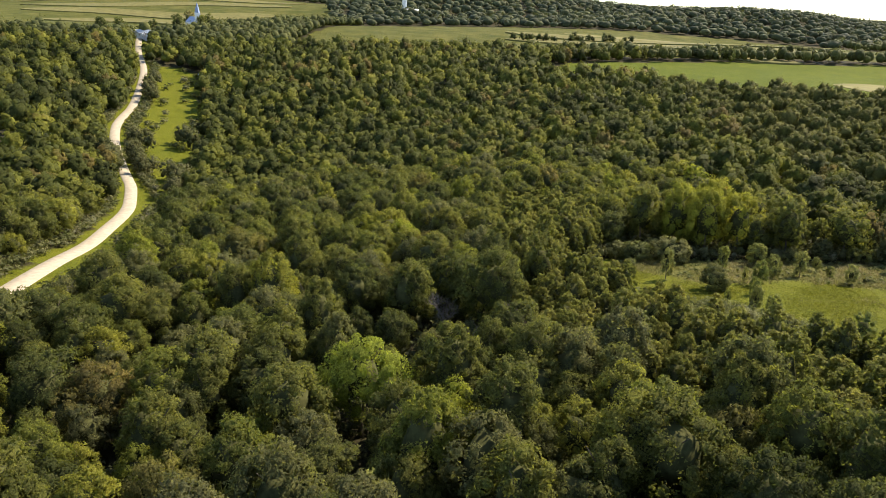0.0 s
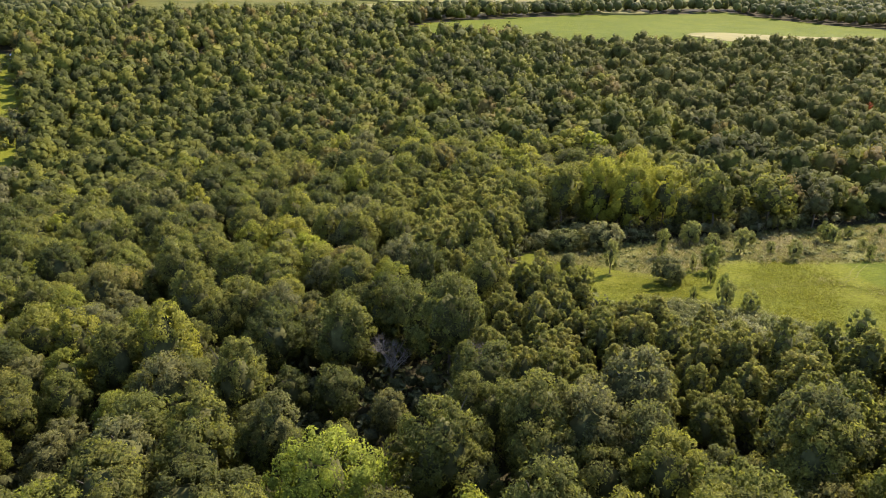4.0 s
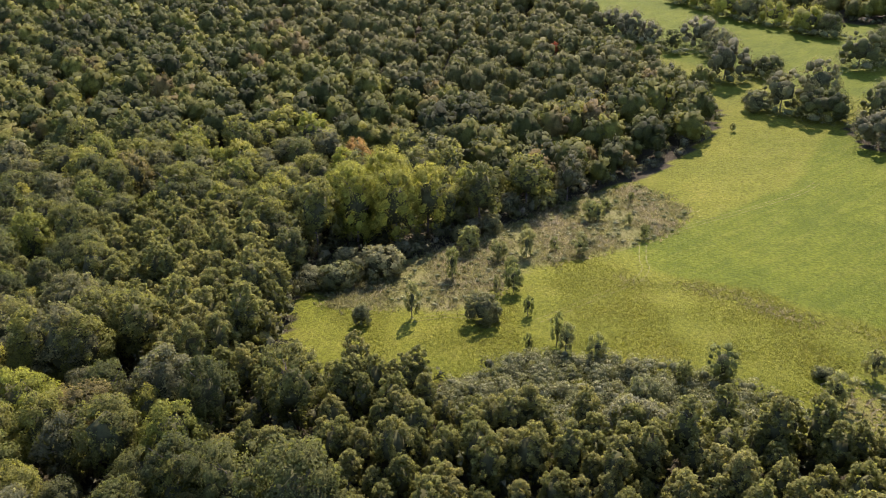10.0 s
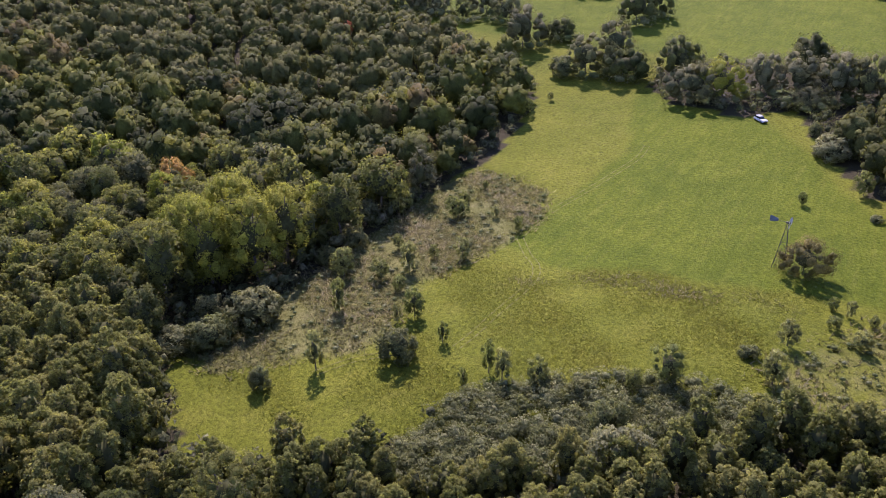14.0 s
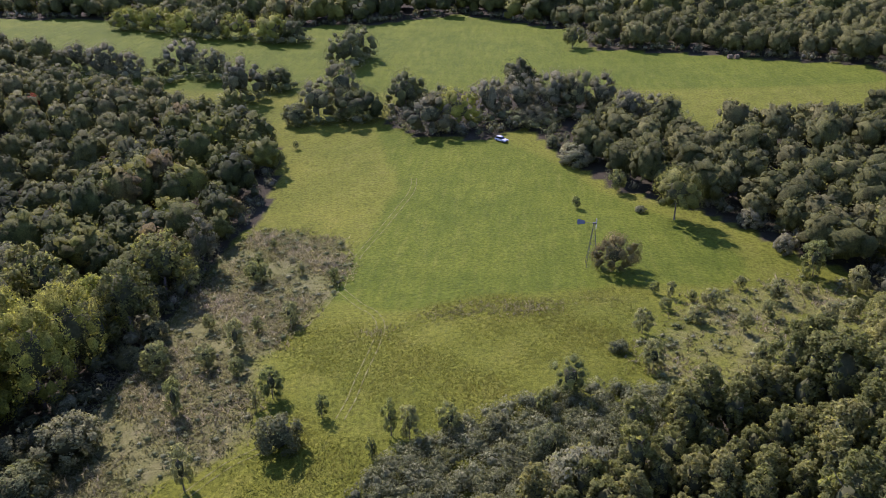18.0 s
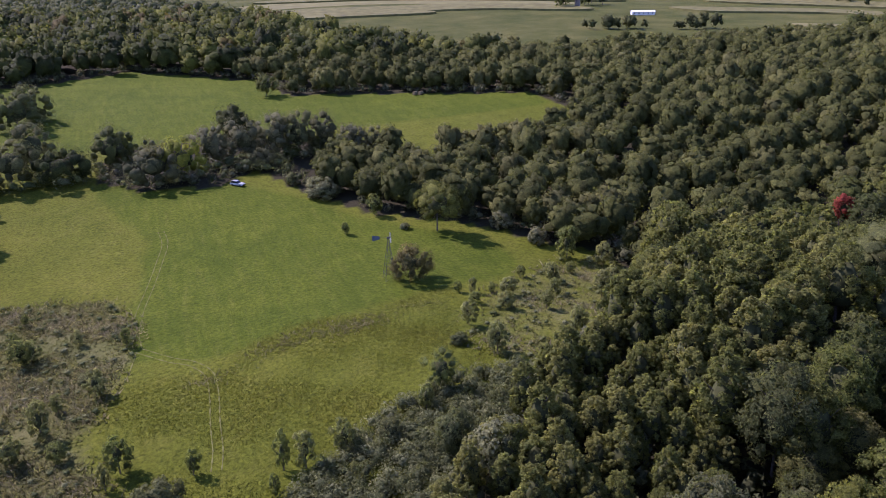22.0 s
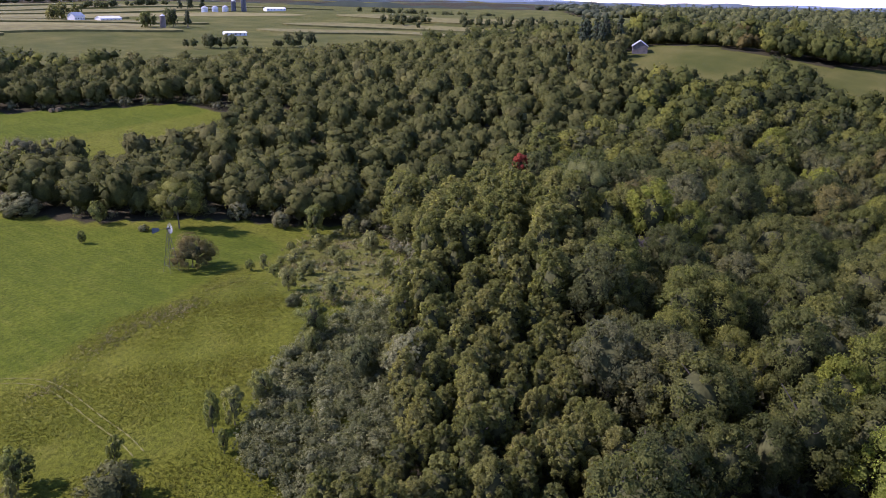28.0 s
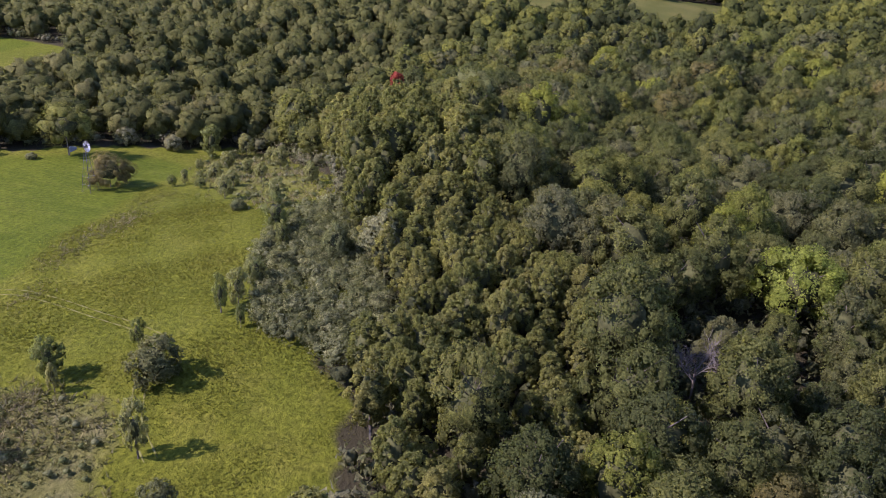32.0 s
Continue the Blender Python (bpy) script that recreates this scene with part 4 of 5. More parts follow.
def tufts(name, label, rings, n, seed, tall, wide, material, blades=4):
    """Upright tufts of grass or weeds, a few blades each."""
    r = np.random.default_rng(seed)
    vs, tone = [], []
    for ring, count in zip(rings, n):
        x, y, _ = scatter_in(ring, count, seed)
        x, y = x + r.normal(0, 1.6, len(x)), y + r.normal(0, 1.6, len(x))
        clump = np.sin(x / 3.1 + 1) * np.sin(y / 2.7) + np.sin(x / 7.3 + y / 5.1)
        keep = clump + r.normal(0, 0.8, len(x)) > -0.9
        x, y, clump = x[keep], y[keep], clump[keep]
        z = height(x, y) - 0.05
        for _ in range(blades):
            a = r.uniform(0, 6.28, len(x))
            w, hh = wide * r.uniform(0.5, 1.3, len(x)), tall * r.uniform(0.4, 1.4, len(x)) * (1 + 0.25 * clump)
            ox, oy = r.normal(0, wide * 0.5, len(x)), r.normal(0, wide * 0.5, len(x))
            c, s = np.cos(a) * w, np.sin(a) * w
            lx, ly = r.normal(0, 0.9, len(x)) * hh, r.normal(0, 0.9, len(x)) * hh
            tri = np.stack([np.stack([x + ox - c, y + oy - s, z], 1), np.stack([x + ox + c, y + oy + s, z], 1), np.stack([x + ox + lx, y + oy + ly, z + hh], 1)], 1)
            down = np.cross(tri[:, 1] - tri[:, 0], tri[:, 2] - tri[:, 0])[:, 2] < 0
            tri[down] = tri[down][:, [1, 0, 2]]
            vs.append(tri.reshape(-1, 3))
            tone.append(np.repeat(np.clip(0.5 + 0.22 * clump + r.normal(0, 0.2, len(x)), 0, 1), 3))
    v = np.concatenate(vs)
    tagged(new(name, mesh_of(name, v, np.arange(len(v)).reshape(-1, 3), material, True, np.concatenate(tone), unit(np.repeat(r.normal(0, 0.35, (len(v) // 3, 3)), 3, axis=0) + (0, 0, 1)))), label, "grass", kind="stuff")


PASTURE = [(-60, 74), (-40, 84), (-30, 92), (-34, 112), (-40, 128), (-20, 130), (0, 138), (16, 140), (34, 146), (28, 122), (30, 104), (6, 98), (-6, 84), (-9, 68), (-19, 63), (-43, 72)]
tufts("pasture_grass", "rough yellow green pasture grass in tufts", [PASTURE], [42000], 71, 0.20, 0.12, M_TUFT, 2)
tufts("weeds", "dry straw coloured weeds and goldenrod", [WEEDY, WEEDY_EAST], [14000, 2200], 72, 0.6, 0.16, M_WEED, 3)
ROUGH_STRIP = [(-22, 126), (-6, 133), (12, 136), (30, 139), (30, 134), (12, 132), (-6, 129), (-20, 123)]
tufts("tall_weeds", "strip of tall brownish weeds across the pasture", [ROUGH_STRIP], [900], 73, 0.42, 0.13, M_WEED, 3)


# ---------------------------------------------------------------- gravel road
M_GRAVEL = plain("gravel", (0.40, 0.35, 0.265), 0.95, 0.1, 0.18, 0.6)


def build_road():
    pts = [Vector((x, y)) for x, y in ROAD]
    line = []
    for k in range(len(pts) - 1):
        p0, p1, p2, p3 = pts[max(k - 1, 0)], pts[k], pts[k + 1], pts[min(k + 2, len(pts) - 1)]
        for i in range(8):
            t = i / 8
            line.append(0.5 * (2 * p1 + (p2 - p0) * t + (2 * p0 - 5 * p1 + 4 * p2 - p3) * t * t + (3 * p1 - p0 - 3 * p2 + p3) * t ** 3))
    verts, faces = [], []
    cross = ((-2.9, -0.25), (-2.5, 0.18), (0, 0.28), (2.5, 0.18), (2.9, -0.25))
    for k, p in enumerate(line):
        d = (line[min(k + 1, len(line) - 1)] - line[max(k - 1, 0)]).normalized()
        side = Vector((-d.y, d.x))
        for off, up in cross:
            q = p + side * off
            verts.append((q.x, q.y, float(height(q.x, q.y)) + up))
    n = len(cross)
    for k in range(len(line) - 1):
        for j in range(n - 1):
            a = k * n + j
            faces.append((a, a + n, a + n + 1, a + 1))
    tagged(new("road", mesh_of("road", verts, faces, M_GRAVEL, True)), "pale gravel road winding along the valley floor", "road", kind="structure")


build_road()

# ---------------------------------------------------------------- the parked car
M_WHITE_PAINT = plain("white_car_paint", (0.50, 0.51, 0.52), 0.25, 0.5, 0.04, 2)
M_BLACK = plain("black_plastic", (0.02, 0.02, 0.022), 0.5, 0.4, 0.2, 4)
M_DARK_GLASS = plain("dark_glass", (0.015, 0.02, 0.025), 0.08, 0.6, 0.1, 2)
M_STEEL = plain("weathered_steel", (0.10, 0.10, 0.10), 0.55, 0.5, 0.2, 2, 0.7)
M_LAMP = plain("lamp_glass", (0.65, 0.65, 0.62), 0.1, 0.6, 0.1, 3)
M_TAIL = plain("tail_lamp_glass", (0.35, 0.02, 0.02), 0.15, 0.6, 0.1, 3)


def profile(bm, outline, width, inset=0.0):
    """A body drawn from its side outline (length, height), as wide as given, drawn in towards the top."""
    sides = []
    for s in (-1, 1):
        sides.append([bm.verts.new((x, s * (width / 2 - inset * z), z)) for x, z in outline])
    n = len(outline)
    for k in range(n):
        bm.faces.new((sides[0][k], sides[0][(k + 1) % n], sides[1][(k + 1) % n], sides[1][k]))
    bm.faces.new(sides[0][::-1])
    bm.faces.new(sides[1])
    bmesh.ops.recalc_face_normals(bm, faces=bm.faces[:])
    bmesh.ops.bevel(bm, geom=bm.edges[:], offset=0.05, segments=2, affect="EDGES")
    return bm


def build_car(x, y, turn):
    car = thing("car", "white estate car with dark windows parked on the grass", "car", (x, y, float(height(x, y))), "", turn)
    part("body", profile(bmesh.new(), [(-2.3, 0.35), (-2.35, 0.75), (-2.2, 1.0), (0.9, 1.02), (2.1, 0.88), (2.32, 0.7), (2.3, 0.35)], 1.82), M_WHITE_PAINT, car, "white painted car body")
    part("cabin", profile(bmesh.new(), [(-2.15, 1.0), (-1.9, 1.52), (0.05, 1.58), (0.9, 1.0)], 1.72, 0.06), M_DARK_GLASS, car, "dark glass of the cabin")
    roof = part("roof", profile(bmesh.new(), [(-1.9, 1.5), (-1.85, 1.62), (0.0, 1.66), (0.1, 1.55)], 1.5), M_WHITE_PAINT, car)
    for s in (-0.6, 0.6):
        part("roof_rail", tube(bmesh.new(), (-1.7, s, 1.7), (-0.1, s, 1.72), 0.025, 0.025, 6), M_BLACK, roof)
    for s in (-1, 1):
        for wx in (-1.4, 1.4):
            wheel = part("wheel", tube(bmesh.new(), (wx, s * 0.70, 0.34), (wx, s * 0.93, 0.34), 0.34, 0.34, 18), M_BLACK, car)
            part("rim", tube(bmesh.new(), (wx, s * 0.90, 0.34), (wx, s * 0.945, 0.34), 0.21, 0.19, 12), M_STEEL, wheel)
        part("headlight", box(0.18, 0.36, 0.16, (2.22, s * 0.62, 0.76), 0.03), M_LAMP, car)
        part("tail_light", box(0.08, 0.22, 0.3, (-2.31, s * 0.72, 0.85), 0.03), M_TAIL, car)
        part("wing_mirror", box(0.12, 0.2, 0.13, (0.62, s * 1.0, 1.05), 0.03), M_BLACK, car)
    part("bumper", box(0.16, 1.7, 0.22, (2.3, 0, 0.45), 0.05), M_BLACK, car)
    part("bumper", box(0.16, 1.7, 0.22, (-2.32, 0, 0.45), 0.05), M_BLACK, car)
    part("grille", box(0.05, 0.8, 0.16, (2.31, 0, 0.72), 0.02), M_BLACK, car)


build_car(1.2, 244.3, -42)


# ---------------------------------------------------------------- the windmill
def build_windmill(x, y):
    mill = thing("windmill", "old steel farm windmill with a lattice tower", "windmill", (x, y, float(height(x, y))))
    top, wide = 9.6, 1.25
    for sx in (-1, 1):
        for sy in (-1, 1):
            part("leg", tube(bmesh.new(), (sx * wide, sy * wide, -0.2), (sx * 0.12, sy * 0.12, top), 0.05, 0.04, 5), M_STEEL, mill)
    for k in range(5):
        z0, z1 = top * k / 5.5, top * (k + 1) / 5.5
        w0, w1 = wide * (1 - z0 / top) + 0.1 * z0 / top, wide * (1 - z1 / top) + 0.1 * z1 / top
        ring = [(-1, -1), (1, -1), (1, 1), (-1, 1)]
        for (ax, ay), (bx, by) in zip(ring, ring[1:] + ring[:1]):
            part("girt", tube(bmesh.new(), (ax * w1, ay * w1, z1), (bx * w1, by * w1, z1), 0.025, 0.025, 4), M_STEEL, mill)
            part("brace", tube(bmesh.new(), (ax * w0, ay * w0, z0), (bx * w1, by * w1, z1), 0.02, 0.02, 4), M_STEEL, mill)
    face = math.atan2(-0.15, 0.99)
    turn = Matrix.Translation((0, 0, top + 0.3)) @ Matrix.Rotation(face, 4, "Z")
    head = part("gearbox", box(0.7, 0.35, 0.4, (0, 0, 0), 0.06), M_STEEL, mill)
    head.matrix_basis = turn
    part("vane_arm", tube(bmesh.new(), (0, 0, 0), (-2.0, 0, 0.1), 0.04, 0.03, 5), M_STEEL, head)
    bm = bmesh.new()
    vane = [(-1.9, 0.42), (-3.4, 0.75), (-3.55, 0.55), (-3.55, -0.4), (-3.4, -0.55), (-1.9, -0.2)]
    f0 = [bm.verts.new((a, -0.012, b)) for a, b in vane]
    f1 = [bm.verts.new((a, 0.012, b)) for a, b in vane]
    bm.faces.new(f0)
    bm.faces.new(f1[::-1])
    for k in range(6):
        bm.faces.new((f0[k], f1[k], f1[(k + 1) % 6], f0[(k + 1) % 6]))
    part("vane", bm, plain("vane_paint", (0.10, 0.12, 0.15), 0.5, 0.4, 0.2, 2), head, "grey blue sheet metal tail vane")
    wheel = part("wheel_hub", tube(bmesh.new(), (0.35, 0, 0), (0.55, 0, 0), 0.16, 0.16, 10), M_STEEL, mill)
    wheel.matrix_basis = turn
    blade_paint = plain("blade_metal", (0.38, 0.39, 0.40), 0.4, 0.5, 0.1, 3, 0.2)
    blade = bmesh.new()
    corners = [(-0.05, 0.38), (0.05, 0.38), (0.17, 1.2), (-0.17, 1.2)]
    vs = [blade.verts.new((0.45 + 0.35 * a + o, a, b)) for o in (-0.006, 0.006) for a, b in corners]
    blade.faces.new(vs[:4])
    blade.faces.new(vs[4:][::-1])
    for k in range(4):
        blade.faces.new((vs[k], vs[4 + k], vs[4 + (k + 1) % 4], vs[(k + 1) % 4]))
    me = bpy.data.meshes.new("blade")
    blade.to_mesh(me)
    blade.free()
    me.materials.append(blade_paint)
    for k in range(18):
        ob = new("blade", me)
        ob.parent = wheel
        ob.matrix_basis = Matrix.Rotation(k * math.pi / 9, 4, "X")


build_windmill(23.3, 154)

# ---------------------------------------------------------------- farms
M_ROOF = plain("galvanised_roof", (0.45, 0.47, 0.48), 0.5, 0.4, 0.15, 0.8, 0.3)
M_WALL_WHITE = plain("white_boards", (0.76, 0.76, 0.74), 0.7, 0.3, 0.06, 1.0)
M_WALL_GREY = plain("weathered_boards", (0.15, 0.135, 0.12), 0.9, 0.15, 0.25, 0.8)
M_BLUE_ROOF = plain("blue_slate", (0.20, 0.27, 0.42), 0.5, 0.4, 0.15, 0.8)
M_DARK_SILO = plain("dark_blue_silo", (0.045, 0.055, 0.075), 0.35, 0.5, 0.2, 0.5)
M_CONCRETE = plain("silo_concrete", (0.20, 0.17, 0.15), 0.85, 0.2, 0.2, 0.4)
M_BIN = plain("grain_bin_steel", (0.50, 0.54, 0.58), 0.4, 0.5, 0.15, 0.5, 0.4)


def gable_roof(long, wide, rise, eave, over=0.4):
    bm = bmesh.new()
    w, t = wide / 2 + over, 0.25
    outline = [(-w, eave - 0.2), (0, eave + rise), (w, eave - 0.2), (w, eave - 0.2 + t), (0, eave + rise + t), (-w, eave - 0.2 + t)]
    ends = [[bm.verts.new((s * (long / 2 + over), a, b)) for a, b in outline] for s in (-1, 1)]
    for k in range(6):
        bm.faces.new((ends[0][k], ends[0][(k + 1) % 6], ends[1][(k + 1) % 6], ends[1][k]))
    for e in ends:
        bm.faces.new((e[0], e[1], e[4], e[5]))
        bm.faces.new((e[1], e[2], e[3], e[4]))
    bmesh.ops.recalc_face_normals(bm, faces=bm.faces[:])
    return bm


def gable_walls(long, wide, eave, rise):
    bm = bmesh.new()
    outline = [(-wide / 2, -1.0), (wide / 2, -1.0), (wide / 2, eave), (0, eave + rise - 0.05), (-wide / 2, eave)]
    ends = [[bm.verts.new((s * long / 2, a, b)) for a, b in outline] for s in (-1, 1)]
    for k in range(5):
        bm.faces.new((ends[0][k], ends[0][(k + 1) % 5], ends[1][(k + 1) % 5], ends[1][k]))
    bm.faces.new(ends[0][::-1])
    bm.faces.new(ends[1])
    bmesh.ops.recalc_face_normals(bm, faces=bm.faces[:])
    return bm


def building(name, label, x, y, turn, long, wide, eave, rise, wall, roof, windows=4):
    ob = thing(name, label, "building", (x, y, float(height(x, y))), "", turn)
    part("wall", gable_walls(long, wide, eave, rise), wall, ob)
    part("roof", gable_roof(long, wide, rise, eave), roof, ob)
    for side in (-1, 1):
        for k in range(windows):
            px = -long / 2 + long * (k + 0.5) / windows
            frame_part = part("window", box(1.3, 0.12, 1.3, (px, side * (wide / 2 + 0.03), eave * 0.6), 0.0), M_WALL_WHITE, ob)
            part("pane", box(1.05, 0.06, 1.05, (px, side * (wide / 2 + 0.09), eave * 0.6)), M_DARK_GLASS, frame_part)
    part("door", box(0.12, min(3.0, wide * 0.4), min(2.8, eave * 0.85), (long / 2 + 0.04, 0, min(2.8, eave * 0.85) / 2 - 0.1)), M_WALL_GREY, ob)
    return ob


def silo(name, label, x, y, radius, tall, material, dome):
    ob = thing(name, label, "silo", (x, y, float(height(x, y)) - 0.5))
    part("tank", tube(bmesh.new(), (0, 0, 0), (0, 0, tall), radius, radius, 20), material, ob)
    part("cap", tube(bmesh.new(), (0, 0, tall), (0, 0, tall + dome), radius * 1.03, radius * 0.25, 20), M_ROOF, ob)
    for k in range(int(tall / 2)):
        part("hoop", tube(bmesh.new(), (0, 0, 1 + 2 * k), (0, 0, 1.12 + 2 * k), radius * 1.012, radius * 1.012, 20), material, ob)
    return ob


building("barn", "grey metal roofed barn beside tall conifers", 345, 190, 25, 12, 8, 3.2, 2.8, M_WALL_GREY, M_ROOF, 2)
building("farmhouse", "white farmhouse among trees in open fields", 356, 800, 20, 14, 9, 5.5, 3.5, M_WALL_WHITE, M_ROOF)
building("shed", "long white farm shed beside the farmhouse", 385, 790, 10, 26, 9, 3.5, 2.0, M_WALL_WHITE, M_WALL_WHITE, 5)
building("shed", "long low white shed at the field edge", 395, 600, -20, 20, 6, 2.5, 1.2, M_WALL_WHITE, M_WALL_WHITE, 5)
building("shed", "long white roofed cattle shed beside the silos", 660, 850, -15, 28, 10, 3, 1.5, M_WALL_WHITE, M_WALL_WHITE, 6)
silo("silo", "brown concrete stave silo beside old trees", 378, 684, 2.6, 12, M_CONCRETE, 1.5)
silo("silo", "tall dark blue silo on the far farm", 618, 862, 3.4, 18, M_DARK_SILO, 2.0)
silo("silo", "shorter dark blue silo on the far farm", 608, 870, 3.2, 13, M_DARK_SILO, 2.0)
for k in range(3):
    silo("grain_bin", "round galvanised grain bin with a conical cap", 570 + 13 * k, 880 - 4 * k, 4.0, 6, M_BIN, 2.0)
church = building("church", "white country church with a blue roof and steeple", -836, -254, 35, 24, 11, 7, 6, M_WALL_WHITE, M_BLUE_ROOF, 4)
tower = part("tower", box(5, 5, 18, (14, 0, 9)), M_WALL_WHITE, church)
part("steeple", tube(bmesh.new(), (14, 0, 18), (14, 0, 30), 3.4, 0.15, 4), M_BLUE_ROOF, tower, "blue pointed steeple")
building("farmhouse", "white farmhouse at the edge of the village", -700, -291, 15, 16, 9, 5, 3.5, M_WALL_WHITE, M_ROOF)
building("shed", "white metal shed at the edge of the village", -692, -272, 70, 22, 12, 4.5, 3, M_WALL_WHITE, M_ROOF, 3)
building("barn", "pale domed barn at the edge of the village", -681, -256, 30, 16, 12, 5, 4.5, M_WALL_WHITE, M_WALL_WHITE, 2)
building("farmhouse", "white house at the foot of the wooded slope", -508, -152, 20, 13, 8, 4.5, 3, M_WALL_WHITE, M_ROOF)
building("shed", "low white shed on the valley grass", -524, -160, 60, 10, 6, 3, 1.8, M_WALL_WHITE, M_ROOF, 2)
silo("silo", "pale concrete silo far off on the western fields", -1510, -15, 5, 24, M_BIN, 3)
building("shed", "white roofed sheds beside the far silo", -1490, 10, 80, 46, 16, 6, 4, M_WALL_WHITE, M_WALL_WHITE, 5)

yard = random.Random(40)
for kind, form, material, rows in (("conifer_tree", "cone", M_CONIFER, [(330, 206, 17), (336, 212, 19), (343, 210, 20), (350, 214, 18), (326, 214, 18), (357, 208, 17), (338, 222, 19), (348, 224, 18), (318, 210, 15), (300, 212, 10), (293, 205, 9),
                                                                       (565, 905, 16), (575, 915, 17), (585, 905, 16), (595, 918, 17), (560, 918, 15), (400, 700, 15), (408, 708, 16), (416, 700, 15), (410, 690, 15)]),
                                   ("farmyard_tree", "round", M_OAK, [(335, 805, 15), (350, 815, 17), (364, 812, 15), (366, 690, 14), (358, 682, 15), (392, 694, 16), (-845, -238, 16), (-820, -240, 15), (-800, -262, 16), (-870, -270, 17),
                                                                      (-720, -300, 14), (-700, -312, 15), (-715, -262, 15), (-660, -268, 14), (-655, 245, 12), (-662, 262, 14), (-668, 290, 12), (-650, 330, 14), (-658, 215, 9), (-664, 202, 10), (-655, 180, 9)])):
    for x, y, tall in rows:
        lone_tree(kind, "dark conifer in the belt beside the farm" if form == "cone" else "round green tree in the farmyard", x, y, tall * 1.1, tall * (0.5 if form == "cone" else 0.85), form, material, yard.randrange(10000), 300, 0.75, 20, 0.0, group=kind + "s")

# ---------------------------------------------------------------- strips of crops
M_CORN = plain("ripening_corn", (0.145, 0.135, 0.045), 0.9, 0.1, 0.3, 0.12)
M_HAY = plain("cut_hay", (0.18, 0.165, 0.06), 0.9, 0.1, 0.2, 0.06)


def crop_strip(label, centre, dist, a0, a1, wide, tall, wave, material):
    """A band of crop along the contour, seen as an arc about a centre (bearing from north, degrees)."""
    n = 60
    verts, faces = [], []
    for k in range(n + 1):
        f = k / n
        a = radians(a0 + (a1 - a0) * f)
        d = dist * (1 + wave * math.sin(3.1 * f * 2 + dist * 0.013) + 0.4 * wave * math.sin(9 * f + dist * 0.05))
        taper = min(1, 6 * f, 6 * (1 - f)) ** 0.5
        for off, up in ((-0.5, -0.4), (-0.49, 1), (-0.2, 1.03), (0.2, 1.03), (0.49, 1), (0.5, -0.4)):
            q = d + off * 1.5 * wide * max(taper, 0.05)
            x, y = centre[0] + math.sin(a) * q, centre[1] + math.cos(a) * q
            verts.append((x, y, float(height(x, y)) + tall * up))
    for k in range(n):
        for j in range(5):
            a = k * 6 + j
            faces.append((a, a + 6, a + 7, a + 1))
    tagged(new("crop_strip", mesh_of("crop_strip", verts, faces, material)), label, "crop", "crop strips")


for dist, a0, a1, wide, tall, material in ((730, 8, 22, 24, 1.7, M_CORN), (770, 10, 33, 34, 1.7, M_CORN), (840, 6, 32, 40, 0.3, M_HAY), (880, 9, 35, 30, 1.7, M_CORN), (960, 8, 30, 40, 1.7, M_CORN), (1030, 12, 42, 36, 0.3, M_HAY),
                                           (1090, 10, 36, 40, 1.7, M_CORN), (1190, 14, 44, 50, 1.7, M_CORN), (1300, 10, 46, 60, 1.7, M_CORN), (800, 38, 54, 30, 1.7, M_CORN), (900, 40, 62, 36, 1.7, M_CORN), (1020, 44, 60, 40, 1.7, M_CORN),
                                           (690, 46, 58, 26, 0.3, M_HAY), (1450, 12, 50, 70, 1.7, M_CORN)):
    crop_strip("long contour strip of ripening corn" if tall > 1 else "contour strip of pale cut hay", (-40, 10), dist, a0, a1, wide, tall, 0.012, material)
for dist, a0, a1, wide, tall, material in ((900, -80, -64, 34, 1.7, M_CORN), (960, -86, -66, 40, 0.3, M_HAY), (1040, -84, -60, 44, 1.7, M_CORN), (1150, -84, -62, 50, 1.7, M_CORN), (1260, -80, -58, 50, 0.3, M_HAY), (1100, -110, -101, 40, 1.7, M_CORN),
                                           (1220, -113, -101, 44, 1.7, M_CORN), (1350, -115, -100, 50, 1.7, M_CORN), (1500, -116, -100, 60, 1.7, M_CORN), (1680, -116, -99, 60, 1.7, M_CORN), (1880, -116, -98, 70, 1.7, M_CORN),
                                           (640, -62, -48, 60, 0.3, M_HAY)):
    crop_strip("long contour strip of ripening corn" if tall > 1 else "contour strip of pale cut hay", (144, 20), dist, a0, a1, wide, tall, 0.014, material)

# ---------------------------------------------------------------- the farthest hills, haze painted into their colours
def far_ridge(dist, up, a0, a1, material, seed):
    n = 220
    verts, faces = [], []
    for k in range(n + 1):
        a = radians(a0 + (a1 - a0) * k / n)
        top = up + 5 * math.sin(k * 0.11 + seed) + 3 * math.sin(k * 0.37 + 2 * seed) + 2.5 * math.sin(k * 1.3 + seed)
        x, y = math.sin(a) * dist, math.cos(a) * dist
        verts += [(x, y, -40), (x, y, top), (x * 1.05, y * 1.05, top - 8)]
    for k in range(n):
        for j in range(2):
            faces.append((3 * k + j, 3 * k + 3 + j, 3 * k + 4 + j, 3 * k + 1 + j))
    tagged(new("backdrop", mesh_of("backdrop", verts, faces, material, True)), "far wooded ridge at the horizon, haze blue painted into its colour", "hills", kind="structure")


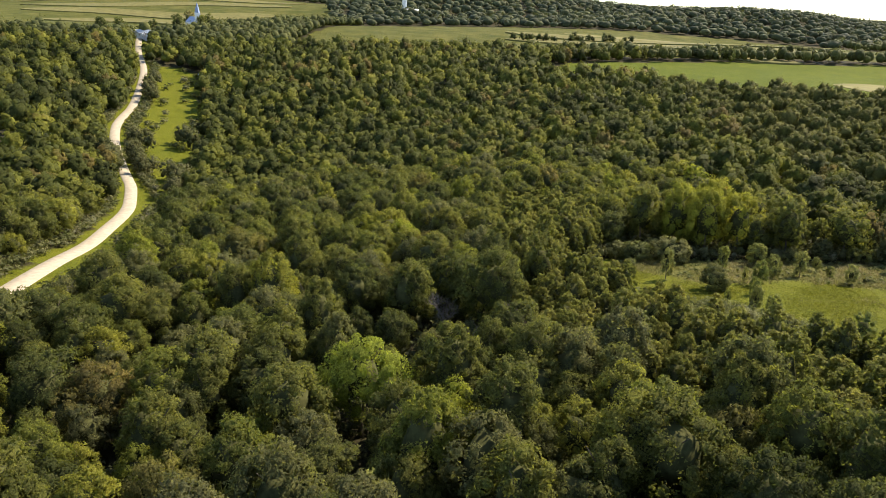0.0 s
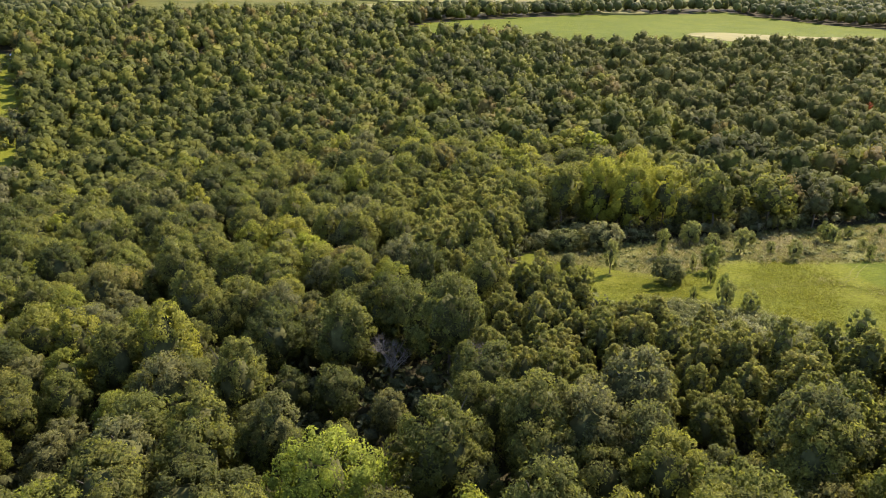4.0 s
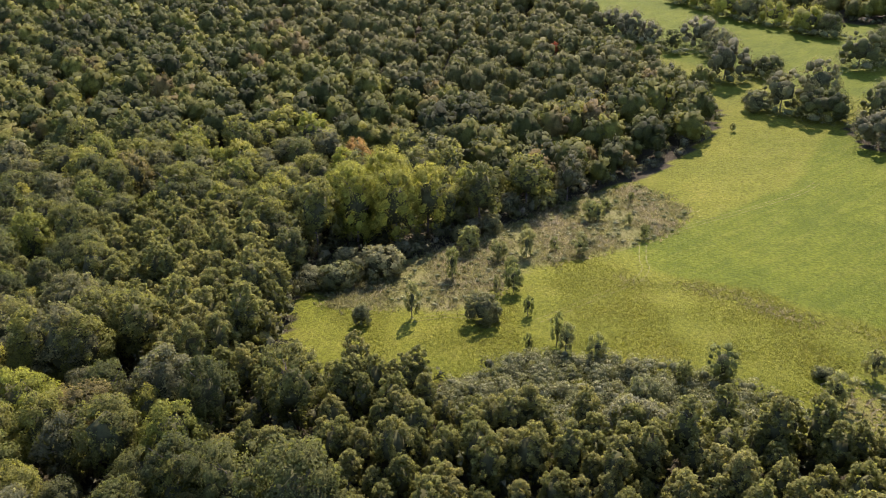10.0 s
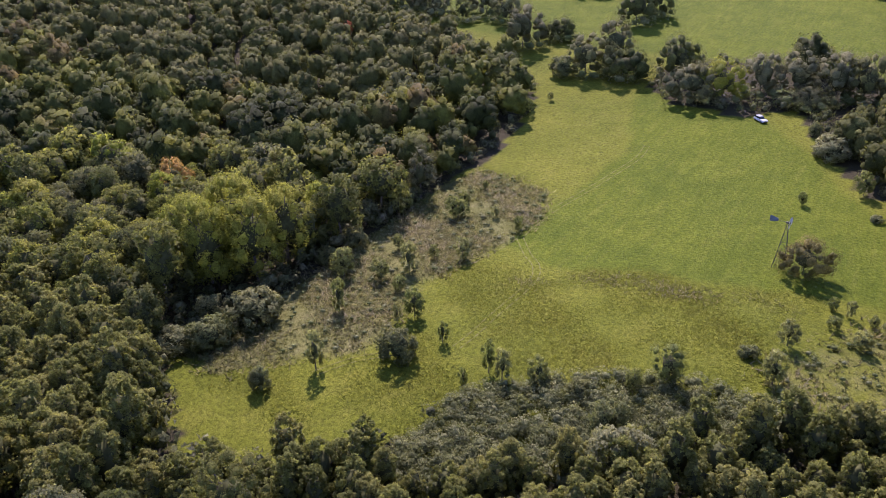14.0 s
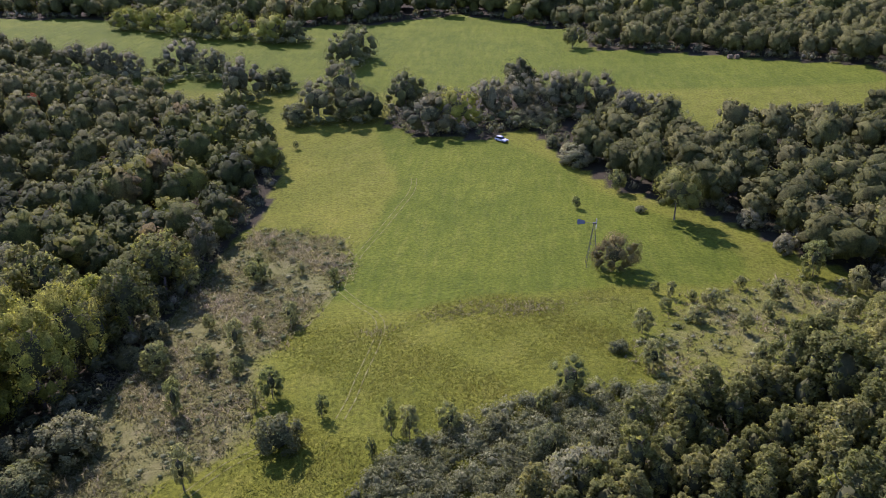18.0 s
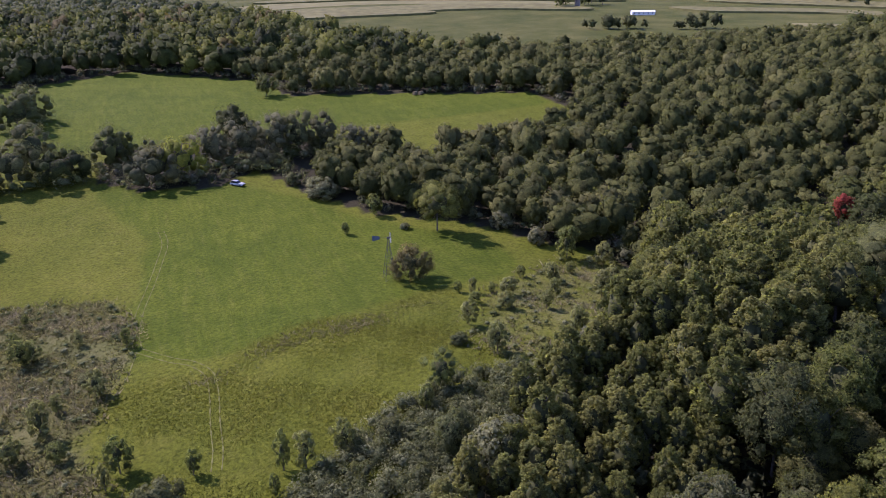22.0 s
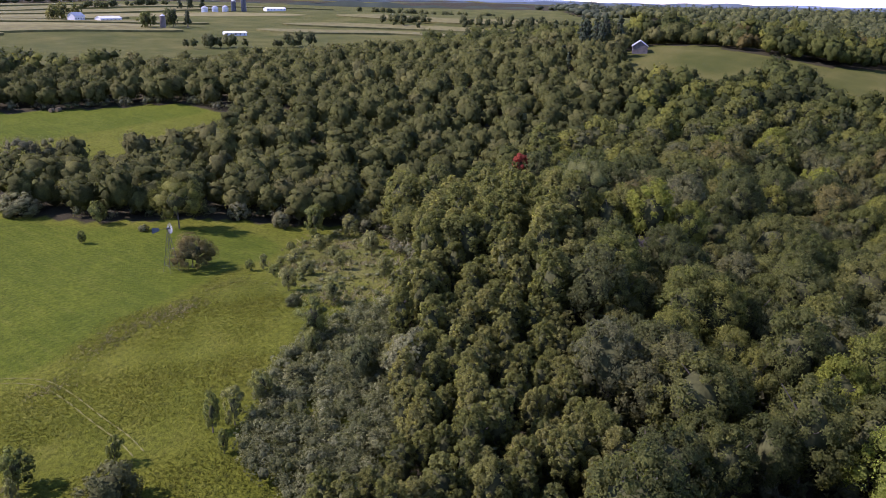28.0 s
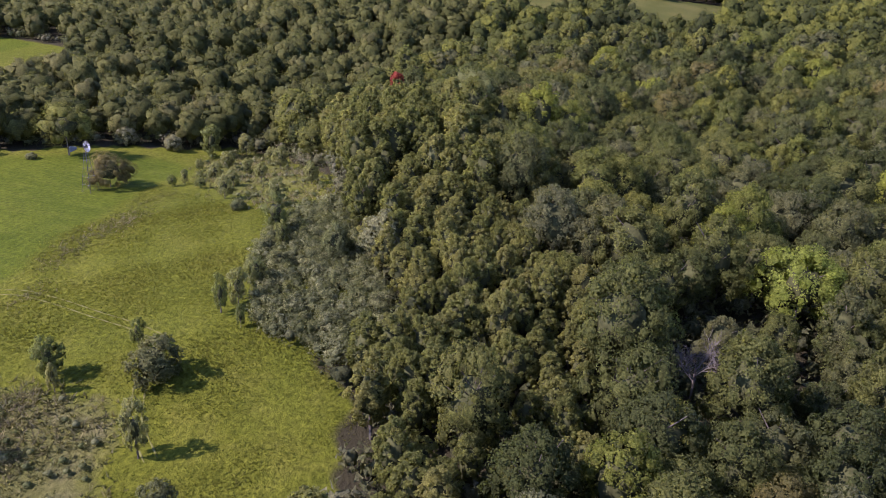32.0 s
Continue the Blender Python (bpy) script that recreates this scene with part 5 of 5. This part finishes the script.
# each ridge paler and bluer than the last: distance haze put into base colour
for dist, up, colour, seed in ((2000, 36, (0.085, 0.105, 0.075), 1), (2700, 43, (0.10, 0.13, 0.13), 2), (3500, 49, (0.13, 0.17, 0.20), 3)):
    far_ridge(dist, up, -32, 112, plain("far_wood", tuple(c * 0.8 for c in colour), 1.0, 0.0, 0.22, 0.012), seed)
far_ridge(4500, 55, -125, 112, plain("haze_blue_wood", (0.19, 0.25, 0.32), 1.0, 0.0, 0.1, 0.006), 4)

# stones, bales and mounds on the upper meadow
M_BALE = plain("hay_bale", (0.16, 0.13, 0.07), 0.95, 0.1, 0.3, 3)
for x, y in ((94.8, 343.4), (97.5, 343.0)):
    bale = thing("hay_bale", "weathered round hay bale on the meadow", "bale", (x, y, float(height(x, y))), "", 20)
    part("roll", tube(bmesh.new(), (-0.9, 0, 0.85), (0.9, 0, 0.85), 0.9, 0.9, 18), M_BALE, bale)


# ---------------------------------------------------------------- wheel tracks in the grass
M_TRACK = plain("flattened_grass", (0.138, 0.138, 0.040), 0.95, 0.1, 0.3, 0.7)


def wheel_track(points, gauge=1.5, wide=0.30):
    for side in (-gauge / 2, gauge / 2):
        pts, line = [Vector(p) for p in points], []
        for k in range(len(pts) - 1):
            p0, p1, p2, p3 = pts[max(k - 1, 0)], pts[k], pts[k + 1], pts[min(k + 2, len(pts) - 1)]
            for i in range(10):
                t = i / 10
                line.append(0.5 * (2 * p1 + (p2 - p0) * t + (2 * p0 - 5 * p1 + 4 * p2 - p3) * t * t + (3 * p1 - p0 - 3 * p2 + p3) * t ** 3))
        verts, faces = [], []
        for k, p in enumerate(line):
            d = (line[min(k + 1, len(line) - 1)] - line[max(k - 1, 0)]).normalized()
            n = Vector((-d.y, d.x))
            w = wide * (0.6 + 0.4 * math.sin(k * 1.7)) / 2
            for off, up in ((-w, 0.03), (0, 0.07), (w, 0.03)):
                q = p + n * (side + off)
                verts.append((q.x, q.y, float(height(q.x, q.y)) + up))
        for k in range(len(line) - 1):
            for j in range(2):
                a = 3 * k + j
                faces.append((a, a + 3, a + 4, a + 1))
        tagged(new("wheel_track", mesh_of("wheel_track", verts, faces, M_TRACK, True)), "pale wheel track pressed into the grass", "track", kind="structure")


wheel_track([(-30, 144), (-24.4, 136.5), (-20.8, 132.7), (-18.3, 127.0), (-18.2, 119.4), (-18.9, 110.3), (-19.2, 103.4), (-20.0, 98.0)])
wheel_track([(-23.3, 212.7), (-22.7, 202.6), (-24.6, 189.8), (-27.0, 175.7), (-29.4, 163.0), (-30.5, 151.5), (-30.1, 144.4)])
wheel_track([(-66.4, 104.5), (-62.0, 109.1), (-57.2, 113.6), (-49.5, 117.5), (-42.9, 121.5), (-35.7, 127.8), (-32.9, 133.9), (-31.0, 144.2)])
wheel_track([(-28.8, 93.5), (-32.1, 91.1), (-35.4, 88.5), (-40, 82)])


# ---------------------------------------------------------------- tree lines and copses on the far fields
def field_copses():
    r = np.random.default_rng(81)
    trees = []
    for x0, y0, x1, y1, n, wide in ((660, 657, 720, 640, 26, 14), (735, 583, 790, 480, 60, 22), (303, 547, 345, 517, 12, 3), (365, 502, 385, 500, 8, 5), (105, 968, 150, 985, 16, 8),
                                    (900, 900, 1080, 780, 50, 16), (480, 1020, 620, 1040, 30, 6), (-740, 330, -760, 470, 24, 6), (-900, 140, -930, 300, 24, 6)):
        for k in range(n):
            f = r.uniform()
            trees.append((x0 + (x1 - x0) * f + r.normal(0, wide), y0 + (y1 - y0) * f + r.normal(0, wide), r.uniform(0.5, 0.95), 0))
    far_wood("field_copse", "grey green copses and tree lines between the far fields", trees, 90, 0.6, M_FARWOODS, 83, lobes=10, heart=0.65)


field_copses()
